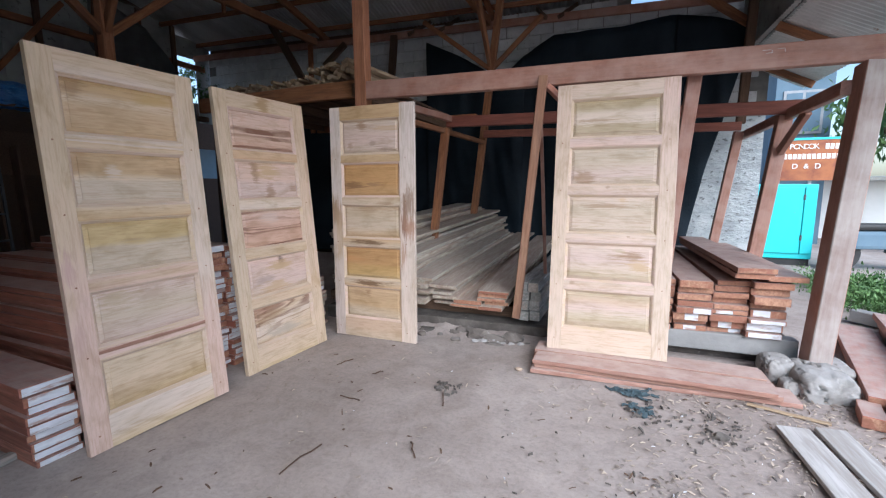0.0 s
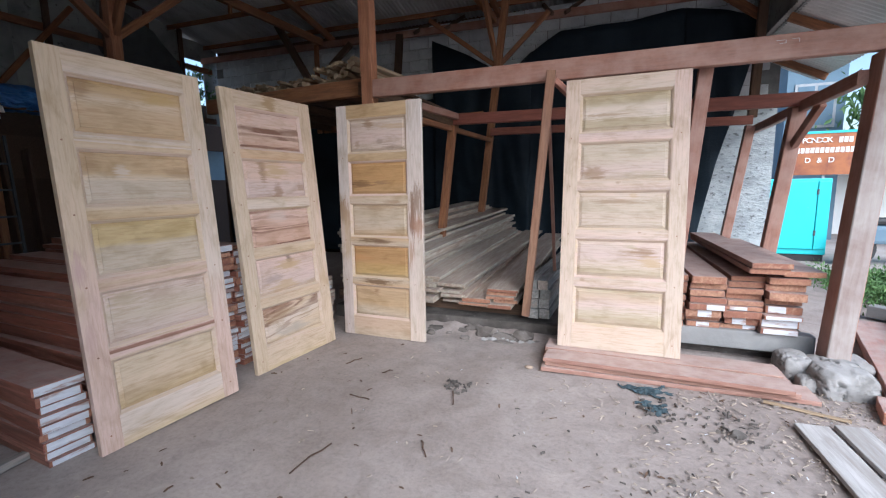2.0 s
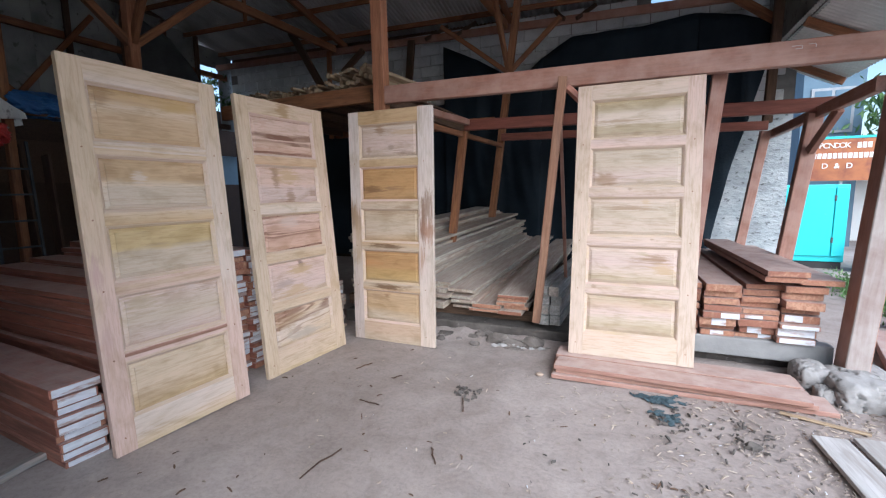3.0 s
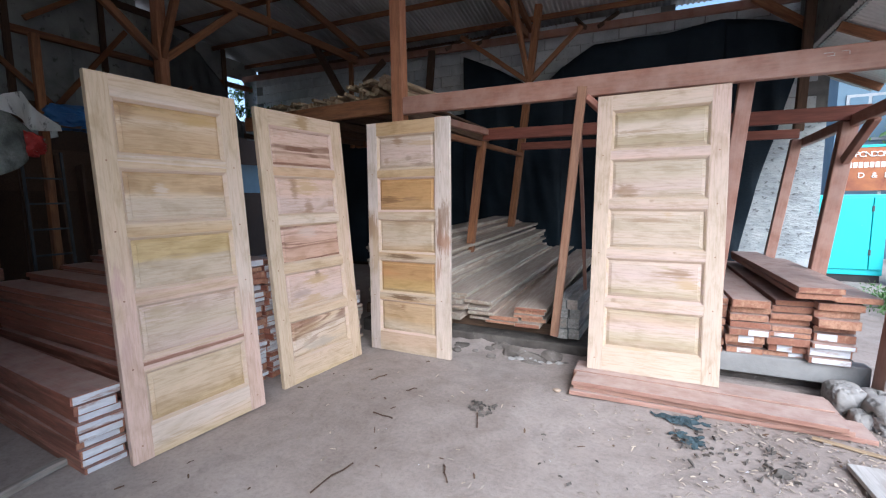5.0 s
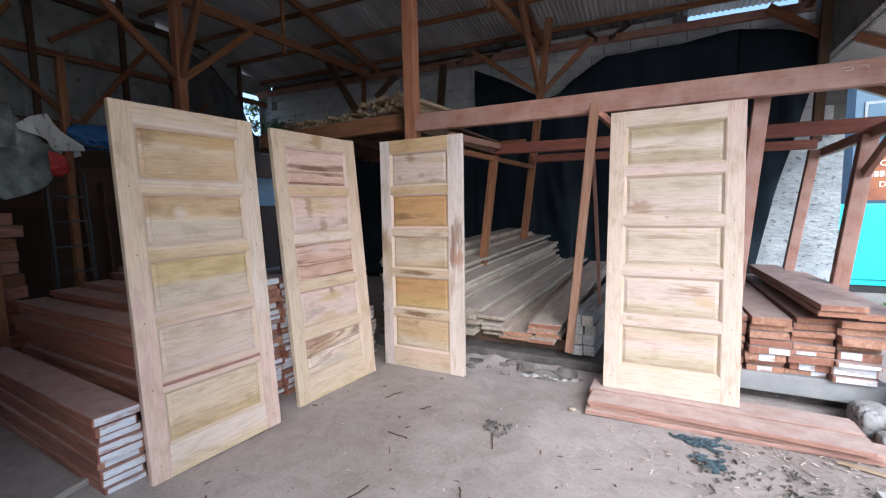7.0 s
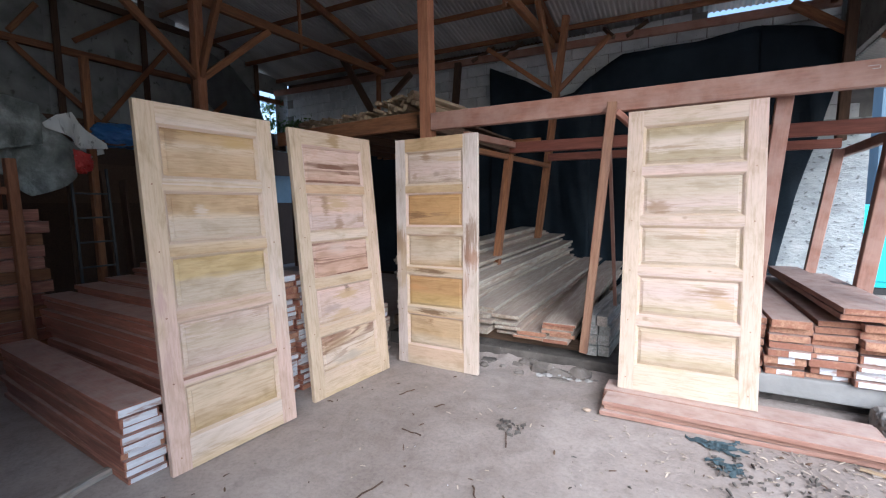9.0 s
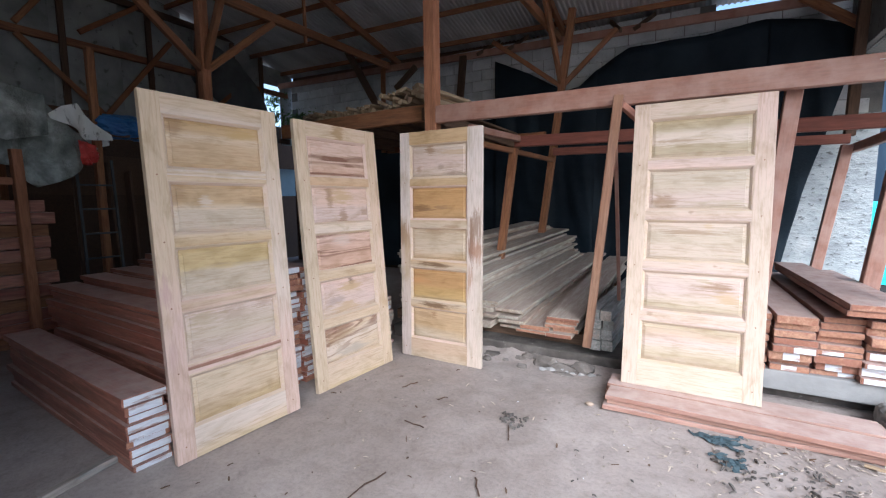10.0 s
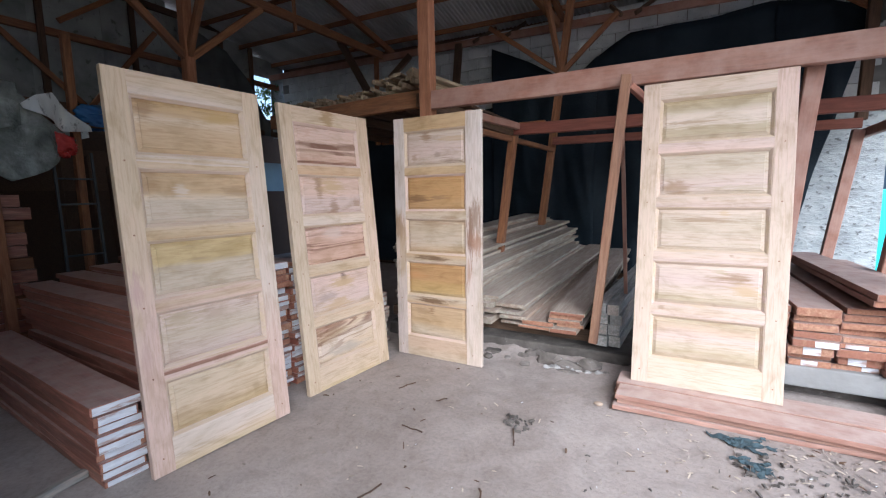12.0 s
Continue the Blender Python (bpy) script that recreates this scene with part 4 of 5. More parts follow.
pile(-2.72, 3.72, 0.0, 178.0, 3, [11, 12, 10], 2.1, 0.24, 0.045, M_RED, "dusty brown plank stacked behind a leaning door", "rear plank stack", [0.0, 0.5, 0.0], M_GREY, 0.05)
# grey boards on the rear racks
GB = "weathered grey-brown board on a low stack"
for x, top, z0, yf in ((-1.03, 0.41, 0.23, 3.98), (-1.31, 0.29, 0.23, 4.02), (-1.55, 0.44, 0.23, 4.02), (-1.84, 0.49, 0.23, 3.98), (-2.10, 0.68, 0.23, 4.1), (-2.34, 0.80, 0.23, 4.15), (-2.58, 0.88, 0.23, 4.2),
                       (-2.84, 0.94, 0.23, 4.2)):
    z = z0
    while z < top - 0.02:
        hh = random.uniform(0.026, 0.042)
        plank((x + random.uniform(-0.03, 0.03), yf + random.uniform(-0.06, 0.05), z), 90 - (-1.03 - x) * 3.6 + random.uniform(-1.2, 1.2), random.uniform(3.1, 3.5),
              random.uniform(0.235, 0.30), hh, M_GREY, GB, "grey board stack", 0, M_ENDCUT if x > -1.4 else M_GREY, 3.3, random.uniform(-0.8, 0.8))
        z += hh + 0.004
for i, (x, k) in enumerate(((-0.735, 4), (-0.635, 4))):
    for j in range(k):
        plank((x + random.uniform(-0.008, 0.008), 3.96 + random.uniform(-0.05, 0.03), 0.17 + j * 0.092), 88 + random.uniform(-0.8, 0.8), 2.6, 0.092, 0.088, M_GREYBLOCK, "squared grey timber in a small stack", "grey timber stack", 0, M_GREYBLOCK, name="squared_timber")
# red boards with painted ends
for c, (x, top) in enumerate(((0.36, 0.63), (0.62, 0.63), (0.88, 0.66), (1.13, 0.68))):
    z, k = 0.235, 0
    while z < top - 0.02:
        hh = random.uniform(0.032, 0.062)
        w = random.uniform(0.232, 0.256)
        plank((x + random.uniform(-0.010, 0.010) + 0.004 * k, 3.93 + random.uniform(-0.06, 0.05), z), 92 + random.uniform(-0.4, 0.4), random.uniform(2.0, 2.2), w, hh,
              M_REDBOARD, "red-brown board with orange sawn end on a stack", "red board stack", random.choice([0.95, 0.95, 0.4, 0.5] if c == 3 else [0.4, 0.5, 0.35, 0.0]) if z < 0.42 else 0, M_ENDCUT,
              0, random.uniform(-0.8, 0.8))
        z += hh + 0.005
        k += 1
for x, y, z, yaw in ((1.00, 3.78, 0.715, 93.0), (1.01, 3.76, 0.760, 93.5), (1.23, 3.86, 0.690, 92.0)):
    plank((x, y, z), yaw, 2.15, 0.25, 0.040, M_REDBOARD, "wide dusty red board laid on top of a stack", "red board stack", 0, M_ENDCUT)
# under the fourth door
for k, (x, y, yaw, L, w) in enumerate(((-0.53, 3.30, 1.6, 1.70, 0.24), (-0.55, 3.56, 0.5, 1.60, 0.22), (-0.50, 3.32, -0.2, 1.56, 0.22), (-0.54, 3.55, 0.3, 1.60, 0.23), (-0.51, 3.295, -1.4, 1.53, 0.20), (-0.53, 3.52, -0.8, 1.55, 0.22))):
    plank((x, y, 0.004 + 0.0356 * (k // 2)), yaw, L, w, 0.031, M_REDBOARD, "red-brown plank lying on the floor under a door", "planks under the door", 0, M_ENDCUT)
# kerb and bearers below the stacks
tagged(finish("kerb", slab(-2.9, 3.93, -0.05, -0.45, 7.3, 0.12, 0.02), M_KERB), "low concrete kerb under the plank racks", "kerb", kind="structure")
tagged(finish("kerb", slab(0.2, 4.06, -0.05, 1.32, 6.3, 0.225, 0.02), M_KERB), "low concrete kerb under the plank racks", "kerb", kind="structure")
tagged(finish("concrete_sill", slab(0.16, 3.93, 0.085, 1.36, 4.058, 0.232, 0.012), M_CONC), "grey concrete sill carrying stacked red boards", "sill", kind="structure")
for x0, x1, y in ((-3.0, -0.82, 4.2), (-3.0, -0.82, 5.6)):
    timber("bearer", (x0, y, 0.175), (x1, y, 0.175), 0.10, 0.11, M_DARKWOOD, "dark timber bearer under stacked boards", "bearer", "stack bearers")
timber("stub", (-0.56, 3.83, 2.225), (-0.40, 3.98, 2.08), 0.05, 0.05, M_RED, "short timber stub below the front beam", "stub")
# leaning props
timber("prop_stick", (-0.79, 3.90, 0.20), (-0.575, 3.76, 2.29), 0.07, 0.045, M_PROP, "slim brown batten leaning on the front beam", "batten")
timber("prop_stick", (-0.60, 4.4, 0.5), (-0.63, 3.95, 2.2), 0.03, 0.03, M_BEAM, "thin red stick leaning on the front beam", "stick")


# ---- dark sheets ----
def sheet(name, x0, x1, y, bottom, top, material, label, nx=60, nz=26, fold=0.05, normal_x=False, cat="tarpaulin"):
    """A hanging sheet with folds. top and bottom: heights as functions of the run."""
    bm = bmesh.new()
    grid = []
    for i in range(nx + 1):
        u = x0 + (x1 - x0) * i / nx
        row = []
        for k in range(nz + 1):
            z = bottom(u) + (top(u) - bottom(u)) * k / nz
            sl = 0.35 + 0.65 * (1 - k / nz)
            f = fold * sl * (noise.noise(Vector((u * 2.6, z * 0.45, 3.1))) + 0.5 * noise.noise(Vector((u * 6.5 + z, z * 1.1, 9.7))))
            row.append(bm.verts.new((y + f, u, z) if normal_x else (u, y + f, z)))
        grid.append(row)
    for a, b in zip(grid, grid[1:]):
        for k in range(nz):
            bm.faces.new((a[k], b[k], b[k + 1], a[k + 1]))
    for f in bm.faces:
        f.smooth = True
    ob = tagged(finish(name, bm, material), label, cat)
    th = ob.modifiers.new("thickness", "SOLIDIFY")
    th.thickness = 0.004
    return ob


def between(points):
    return lambda u: float(np.interp(u, [p[0] for p in points], [p[1] for p in points]))


tarp = thing("tarpaulin", pose(0, 7.72, 0), "black tarpaulin of three widths hung over the block wall", "tarpaulin")
low = between([(-3.3, 0.15), (1.0, 0.15), (1.25, 1.6), (1.72, 3.45)])
high = between([(-3.3, 4.0), (-2.6, 3.66), (-2.02, 3.32), (-1.78, 3.36), (-1.5, 3.60), (-1.04, 3.86), (0.0, 3.86), (0.72, 3.93), (1.2, 3.83), (1.72, 3.66)])
for x0, x1, dy, k in ((-3.3, -1.50, 0.0, 40), (-1.56, 0.82, 0.025, 44), (0.76, 1.72, 0.0, 24)):
    wdt = sheet("width", x0, x1, 7.72 + dy, low, high, M_TARP, "", k, 30, 0.14, cat="")
    wdt.parent = tarp
    wdt.matrix_basis = tarp.matrix_basis.inverted()
# Black sheet added to darken the wall where only shade lies.
sheet("tarpaulin", -8.5, -3.2, 7.75, between([(-8.5, 0.1), (-3.2, 0.1)]), between([(-8.5, 2.6), (-7.2, 2.9), (-6.4, 2.8), (-3.2, 3.0)]), M_TARP,
      "black sheet added for the shade behind the stacks", 50, 14, 0.12)
M_GREYTARP = rough_mat("grey_plastic_sheet", [(0.055, 0.062, 0.066), (0.12, 0.13, 0.135)], 2.2, 0.5, 0.3, 0.02)
sheet("tarpaulin", 5.5, 7.5, -8.84, between([(5.5, 4.0), (6.6, 3.1), (7.5, 2.9)]), between([(5.5, 4.9), (6.5, 4.55), (6.9, 4.15), (7.15, 3.75), (7.5, 3.2)]), M_GREYTARP,
      "dark grey plastic sheet hung below the roof", 24, 16, 0.2, True)


# ---- loft with offcuts ----
def loft():
    l = thing("loft", pose(0, 0, 0), "dark timber loft platform holding offcuts", "loft", kind="structure")
    timber("edge_beam", (-4.9, 4.25, 2.42), (-2.42, 4.05, 2.40), 0.07, 0.17, M_ROOFWOOD, parent=l)
    timber("edge_beam", (-4.9, 6.6, 2.42), (-2.0, 6.6, 2.42), 0.07, 0.15, M_ROOFWOOD, parent=l)
    timber("trimmer", (-2.5, 4.0, 2.38), (-2.5, 6.8, 2.36), 0.07, 0.13, M_DARKWOOD, parent=l)
    x = -4.8
    while x < -2.5:
        timber("joist", (x, 4.3, 2.40), (x + 0.04, 6.6, 2.42), 0.05, 0.10, M_DARKWOOD, parent=l)
        x += 0.48
    for k in range(11):
        timber("floor_board", (-4.9, 4.32 + 0.21 * k, 2.485), (-2.4, 4.3 + 0.21 * k, 2.48), 0.2, 0.025, M_DARKWOOD, parent=l)


loft()
rng = random.Random(4)
for i in range(95):
    x = -4.55 + 1.95 * (i % 38) / 38 + rng.uniform(-0.03, 0.03)
    lay = i // 38
    if lay == 2 and x < -3.3:
        x = rng.uniform(-3.2, -2.6)
    s = rng.uniform(0.03, 0.058)
    z = 2.53 + lay * 0.062 + max(0, x + 3.3) * 0.11
    y = 4.28 - 0.08 * (x + 4.5) + rng.uniform(-0.06, 0.14)
    timber("offcut", (x, y, z), (x + rng.uniform(-0.18, 0.18), y + rng.uniform(0.9, 1.6), z + rng.uniform(-0.01, 0.04)), s, s * rng.uniform(0.6, 1), M_PALESTICK,
           "pale rough wooden offcut heaped on a loft", "offcut", "offcuts on the loft", seg=2, roll=rng.uniform(-25, 25))


# ---- rubble ----
def stone(c, r, sq=(1, 1, 1), seed=0, sub=3, rough=0.28):
    bm = bmesh.new()
    bmesh.ops.create_icosphere(bm, subdivisions=sub, radius=1.0)
    for v in bm.verts:
        k = 1 + rough * noise.noise(v.co * 1.4 + Vector((seed * 3.7, seed, 1))) + 0.10 * noise.noise(v.co * 4 + Vector((seed, 7, 2)))
        v.co = Vector(c) + Vector((v.co.x * sq[0], v.co.y * sq[1], v.co.z * sq[2])) * r * k
    for f in bm.faces:
        f.smooth = True
    return bm


def lump(c, r, sq, seed):
    """An angular broken stone."""
    rg = random.Random(seed)
    bm = bmesh.new()
    for _ in range(26):
        v = Vector((rg.gauss(0, 1), rg.gauss(0, 1), rg.gauss(0, 1))).normalized() * r * rg.uniform(0.85, 1.12)
        bm.verts.new(Vector(c) + Vector((v.x * sq[0], v.y * sq[1], v.z * sq[2])))
    bmesh.ops.convex_hull(bm, input=bm.verts[:])
    bmesh.ops.delete(bm, geom=[v for v in bm.verts if not v.link_faces], context="VERTS")
    bmesh.ops.bevel(bm, geom=bm.edges[:], offset=r * 0.05, segments=2, affect="EDGES", profile=0.6, clamp_overlap=True)
    bmesh.ops.recalc_face_normals(bm, faces=bm.faces)
    return bm


def boulder(c, half, seed):
    """A rounded lump of mortared stone with cracks running through it."""
    bm = bmesh.new()
    bmesh.ops.create_icosphere(bm, subdivisions=5, radius=1.0)
    off = Vector((seed * 3.7, seed * 1.9, seed * 5.3))
    for v in bm.verts:
        d = v.co.normalized()
        k = (abs(d.x) ** 5 + abs(d.y) ** 5 + abs(d.z) ** 5) ** (-1 / 5)
        p = d * k
        r = 1 + 0.07 * noise.noise(p * 1.7 + off) + 0.025 * noise.noise(p * 5 + off) + 0.012 * noise.noise(p * 14 + off)
        warp = Vector((noise.noise(p * 2.5 + off), noise.noise(p * 2.5 - off), noise.noise(p * 2.1))) * 0.5
        crack = abs(noise.noise((p + warp) * 1.25 + off * 2))
        r -= 0.20 * math.exp(-(crack / 0.03) ** 2)
        v.co = Vector(c) + Vector((p.x * half[0], p.y * half[1], p.z * half[2])) * r
    for f in bm.faces:
        f.smooth = True
    bmesh.ops.recalc_face_normals(bm, faces=bm.faces)
    return bm


def footing(name, stones, label, material=M_RUBBLE):
    f = thing(name, pose(stones[0][0][0], stones[0][0][1], 0), label, "footing", "rubble footings", "structure")
    inv = f.matrix_basis.inverted()
    for i, (c, r, sq) in enumerate(stones):
        part("stone", lump(c, r, sq, i + len(stones)), material, f, "", inv)


pad = thing("footing", pose(1.38, 3.62, 0), "pale cracked lump of mortared stone under a stout post", "footing", "rubble footings", "structure")
for i, (c, half) in enumerate((((1.375, 3.60, 0.01), (0.165, 0.23, 0.15)), ((1.17, 3.74, 0.03), (0.10, 0.14, 0.13)), ((1.19, 3.52, 0.0), (0.06, 0.07, 0.08)), ((1.52, 3.86, 0.02), (0.12, 0.16, 0.11)))):
    part("stone", boulder(c, half, i + 2), M_RUBBLE, pad, "", pad.matrix_basis.inverted())
footing("footing", [((-0.93, 3.78, 0.0), 0.11, (1.5, 0.8, 0.55)), ((-1.12, 3.80, 0.02), 0.10, (1.2, 0.8, 0.75)), ((-0.80, 3.80, 0.03), 0.10, (1.1, 0.8, 0.7)),
                    ((-1.25, 3.90, 0.02), 0.06, (1.2, 0.9, 0.9)), ((-1.34, 3.94, 0.02), 0.05, (1.2, 0.9, 0.9)), ((-0.95, 3.68, -0.01), 0.06, (2.0, 0.7, 0.5))], "low broken earthy rubble with pale mortar", M_DULLSTONE)

rng = random.Random(8)
for i in range(26):
    x, y = rng.uniform(-1.75, -0.60), rng.uniform(3.62, 3.92)
    r = rng.uniform(0.018, 0.05) * (1.3 if y > 3.8 else 0.8)
    tagged(finish("earth_clod", lump((x, y, r * 0.35), r, (rng.uniform(1.0, 1.7), 1.0, 0.75), 40 + i), M_DULLSTONE if i % 4 else M_KERB), "broken earth clod lying before the plank rack", "clod", "clods before the rack")


for i in range(22):
    x = rng.uniform(-1.12, -0.68)
    r = rng.uniform(0.012, 0.028)
    tagged(finish("mortar_crumb", lump((x, 3.70 + 0.15 * (x + 1.12) + rng.uniform(-0.03, 0.03), r * 0.4), r, (1.4, 1.0, 0.7), 80 + i), M_RUBBLE), "pale crumb of broken mortar on earth", "crumb", "mortar crumbs")


def bank():
    """A low trodden bank of earth along the rack."""
    bm = bmesh.new()
    nx, ny, rows = 60, 12, []
    for i in range(nx + 1):
        x = -2.3 + 1.95 * i / nx
        row = []
        for j in range(ny + 1):
            y = 3.52 + 0.46 * j / ny
            p = Vector((x, y, 0))
            h = 0.12 * (j / ny) ** 1.6 * (0.55 + 0.45 * noise.noise(p * 2.3)) + 0.02 * noise.noise(p * 9) * (j / ny) + 0.012 * noise.noise(p * 26) * (j / ny)
            row.append(bm.verts.new((x, y, h - 0.012)))
        rows.append(row)
    for a, b in zip(rows, rows[1:]):
        for j in range(ny):
            bm.faces.new((a[j], b[j], b[j + 1], a[j + 1]))
    for f in bm.faces:
        f.smooth = True
    tagged(finish("earth_bank", bm, M_DIRT), "low bank of trodden earth before the rack", "ground", kind="structure")


bank()

# ---- boards at the yard side ----
rng = random.Random(11)
for c, (x, y, n) in enumerate(((1.66, 3.30, 2), (1.95, 3.34, 4), (2.24, 3.40, 6), (2.53, 3.48, 8))):
    z = 0.0
    for k in range(n):
        hh = rng.uniform(0.045, 0.062)
        plank((x + rng.uniform(-0.02, 0.02), y + rng.uniform(-0.08, 0.05), z), 74 + rng.uniform(-2, 2), rng.uniform(1.8, 2.0), rng.uniform(0.26, 0.285), hh, M_YARD,
              "red-brown board in a pile at the yard side", "yard board pile", 0, M_ENDCUT)
        z += hh + 0.002
for x, y, n in ((1.47, 3.05, 1), (1.60, 3.00, 2), (1.73, 2.98, 2), (1.86, 2.96, 2)):
    for k in range(n):
        plank((x + rng.uniform(-0.01, 0.01), y + rng.uniform(-0.04, 0.04), 0.072 * k), 76 + rng.uniform(-4, 4), 0.27, 0.115, 0.07, M_YARD, "short red-brown block beside the yard pile", "short blocks", 0, M_ENDCUT, name="timber_block")
for x, w, dy in ((1.015, 0.165, 0.0), (1.205, 0.15, 0.05)):
    m = plank((x + 0.0, 2.90 + dy, 0.006), 274, 1.5, w, 0.026, M_BLEACHED, "grey weathered plank lying on bare ground", "planks on the ground")
timber("lath", (0.86, 3.17, 0.012), (1.25, 3.05, 0.012), 0.03, 0.012, M_PALESTICK, "thin pale lath lying on the ground", "lath")
timber("lath", (-2.78, 0.80, 0.025), (-2.86, 1.16, 0.025), 0.05, 0.04, M_GREYBLOCK, "short grey stick lying beside a plank stack", "stick")


# ---- far left corner ----
rng = random.Random(5)
for k in range(12):
    for c in range(2):
        plank((-6.15 - 0.28 * c, 2.05 + rng.uniform(-0.05, 0.05), 0.005 + 0.127 * k), 268 + rng.uniform(-1, 1), 2.4, 0.26, 0.12, M_RED if k % 3 else M_ROOFWOOD,
              "thick brown timber in a dim tall stack", "dim timber stack", 0, name="squared_timber")
timber("stake", (-5.62, 1.72, 0), (-5.62, 1.70, 2.0), 0.09, 0.08, M_POST, "orange-brown upright stake beside a timber stack", "stake")
timber("stake", (-5.62, 0.7, 1.72), (-5.66, 1.75, 1.70), 0.06, 0.07, M_POST, "short orange-brown crosspiece on a stake", "crosspiece")
for y, z, lean in ((3.35, 1.55, 0.3), (3.0, 1.9, 0.35), (3.6, 1.9, 0.3), (2.8, 2.0, 0.5)):
    timber("leaning_plank", (-6.3, y, 0), (-6.3 - lean, y + 0.12, z), 0.16, 0.03, M_DARKWOOD, "dark plank leaning in a dim corner", "plank", "leaning dark planks")


# Invented sheet outside the gap; its blue stands for muted daylight.
tagged(finish("outer_sheet", slab(LEFT - 0.95, 7.2, 0.0, LEFT - 0.93, 10.5, 2.7), rough_mat("pale_blue_sheet", [(0.13, 0.21, 0.27), (0.19, 0.28, 0.34)], 2.0, 0.5, 0.1, 0.004)),
       "pale blue sheet added for dim daylight in a wall gap", "fence", kind="structure")


def ladder():
    l = thing("ladder", pose(-5.9, 2.35, 0), "thin grey steel ladder in a dim corner", "ladder")
    for y in (2.26, 2.62):
        timber("side_rail", (-5.8, y, 0), (-6.2, y + 0.12, 2.0), 0.025, 0.025, M_DULLSTEEL, parent=l)
    for k in range(6):
        z = 0.3 + 0.28 * k
        timber("rung", (-5.8 - 0.2 * z, 2.26 + 0.06 * z, z), (-5.8 - 0.2 * z, 2.62 + 0.06 * z, z), 0.02, 0.02, M_DULLSTEEL, parent=l)


ladder()
timber("hanging_rail", (-6.25, -0.5, 2.32), (-6.25, 4.2, 2.34), 0.06, 0.07, M_DARKWOOD, "dark rail carrying draped sheets", "rail")
for y in (2.66, 4.1, -0.4):
    timber("rail_post", (-6.32, y, 0), (-6.32, y, 3.3), 0.08, 0.08, M_ROOFWOOD, "dark post carrying a rail", "post", "rail posts")


def heap(name, c, size, material, label, cat, seed, squash=1.0):
    """A crumpled sheet in a heap."""
    bm = bmesh.new()
    bmesh.ops.create_icosphere(bm, subdivisions=5, radius=1.0)
    for v in bm.verts:
        p = v.co * 1.7 + Vector((seed * 5.1, seed, 2))
        k = 1 + 0.40 * noise.noise(p) + 0.34 * abs(noise.noise(p * 2.7)) + 0.20 * abs(noise.noise(p * 6.5)) + 0.08 * abs(noise.noise(p * 14))
        v.co = Vector((v.co.x * size[0], v.co.y * size[1], v.co.z * size[2])) * k + Vector(c)
    for f in bm.faces:
        f.smooth = True
    return tagged(finish(name, bm, material), label, cat)


sheet("plastic_sheet", 0.7, 2.56, -6.0, between([(0.7, 2.0), (1.74, 1.86), (1.98, 1.66), (2.27, 1.78), (2.56, 2.05)]), between([(0.7, 2.75), (1.79, 2.60), (2.01, 2.63), (2.26, 2.32), (2.56, 2.12)]), M_SACK,
      "grey clear plastic sheet hanging in folds from a rail", 90, 40, 0.26, True, "plastic sheet")
sheet("plastic_sheet", 1.3, 2.05, -5.9, between([(1.3, 2.25), (1.7, 2.1), (2.05, 2.2)]), between([(1.3, 2.68), (1.7, 2.66), (2.05, 2.60)]), M_SACK,
      "crumpled clear plastic sheet over a rail", 60, 30, 0.24, True, "plastic sheet")
sheet("woven_sack", 2.08, 2.66, -5.96, between([(2.08, 2.37), (2.3, 2.29), (2.5, 2.22), (2.66, 2.21)]), between([(2.08, 2.42), (2.2, 2.52), (2.36, 2.58), (2.5, 2.42), (2.66, 2.27)]), M_SACKWHITE,
      "white dark-streaked woven sack draped on a rail", 70, 34, 0.26, True, "sack")
sheet("woven_sack", 2.52, 2.82, -6.42, between([(2.52, 2.25), (2.7, 2.16), (2.82, 2.2)]), between([(2.52, 2.50), (2.7, 2.48), (2.82, 2.40)]), M_SACKWHITE,
      "white woven sack hanging behind a post", 30, 18, 0.08, True, "sack")
heap("red_bag", (-6.08, 2.42, 2.06), (0.09, 0.12, 0.11), M_REDCLOTH, "crumpled red plastic bag hung on a rail", "bag", 5)
heap("blue_tarpaulin", (-6.35, 3.05, 2.42), (0.2, 0.42, 0.13), M_BLUETARP, "folded blue tarpaulin lying on a rail", "tarpaulin", 6)
heap("blue_scrap", (-4.75, 1.10, 0.03), (0.05, 0.06, 0.035), M_BLUETARP, "small crumpled blue plastic scrap on the floor", "scrap", 7)


# ---- yard ----
def kiosk():
    k = thing("kiosk_cabinet", pose(2.75, 9.3, 0), "turquoise painted sheet-metal kiosk with worn edges", "kiosk")
    part("body", slab(-0.75, 0.02, 0.12, 0.50, 1.5, 1.42, 0.015), M_TEAL, k)
    part("door_panel", slab(-0.70, -0.01, 0.22, 0.30, 0.016, 1.37, 0.006), M_TEAL, k)
    part("door_panel", slab(0.315, -0.01, 0.22, 0.47, 0.016, 1.37, 0.006), M_TEAL, k)
    part("plinth", slab(-0.72, 0.05, 0, 0.48, 1.45, 0.12), M_BLACK, k, "dark base")
    for z in (0.45, 1.15):
        part("hinge", slab(0.295, -0.022, z, 0.325, -0.008, z + 0.09, 0.003), M_DULLSTEEL, k, "steel hinge")


kiosk()


def text_mesh(body, size, m, parent, name, material):
    c = bpy.data.curves.new(name, "FONT")
    c.body, c.size, c.extrude = body, size, 0.004
    c.align_x, c.align_y = "CENTER", "CENTER"
    t = bpy.data.objects.new(name, c)
    me = bpy.data.meshes.new_from_object(t)
    bpy.data.objects.remove(t)
    me.materials.append(material)
    ob = new(name, me)
    ob.parent = parent
    ob.matrix_basis = m
    return ob


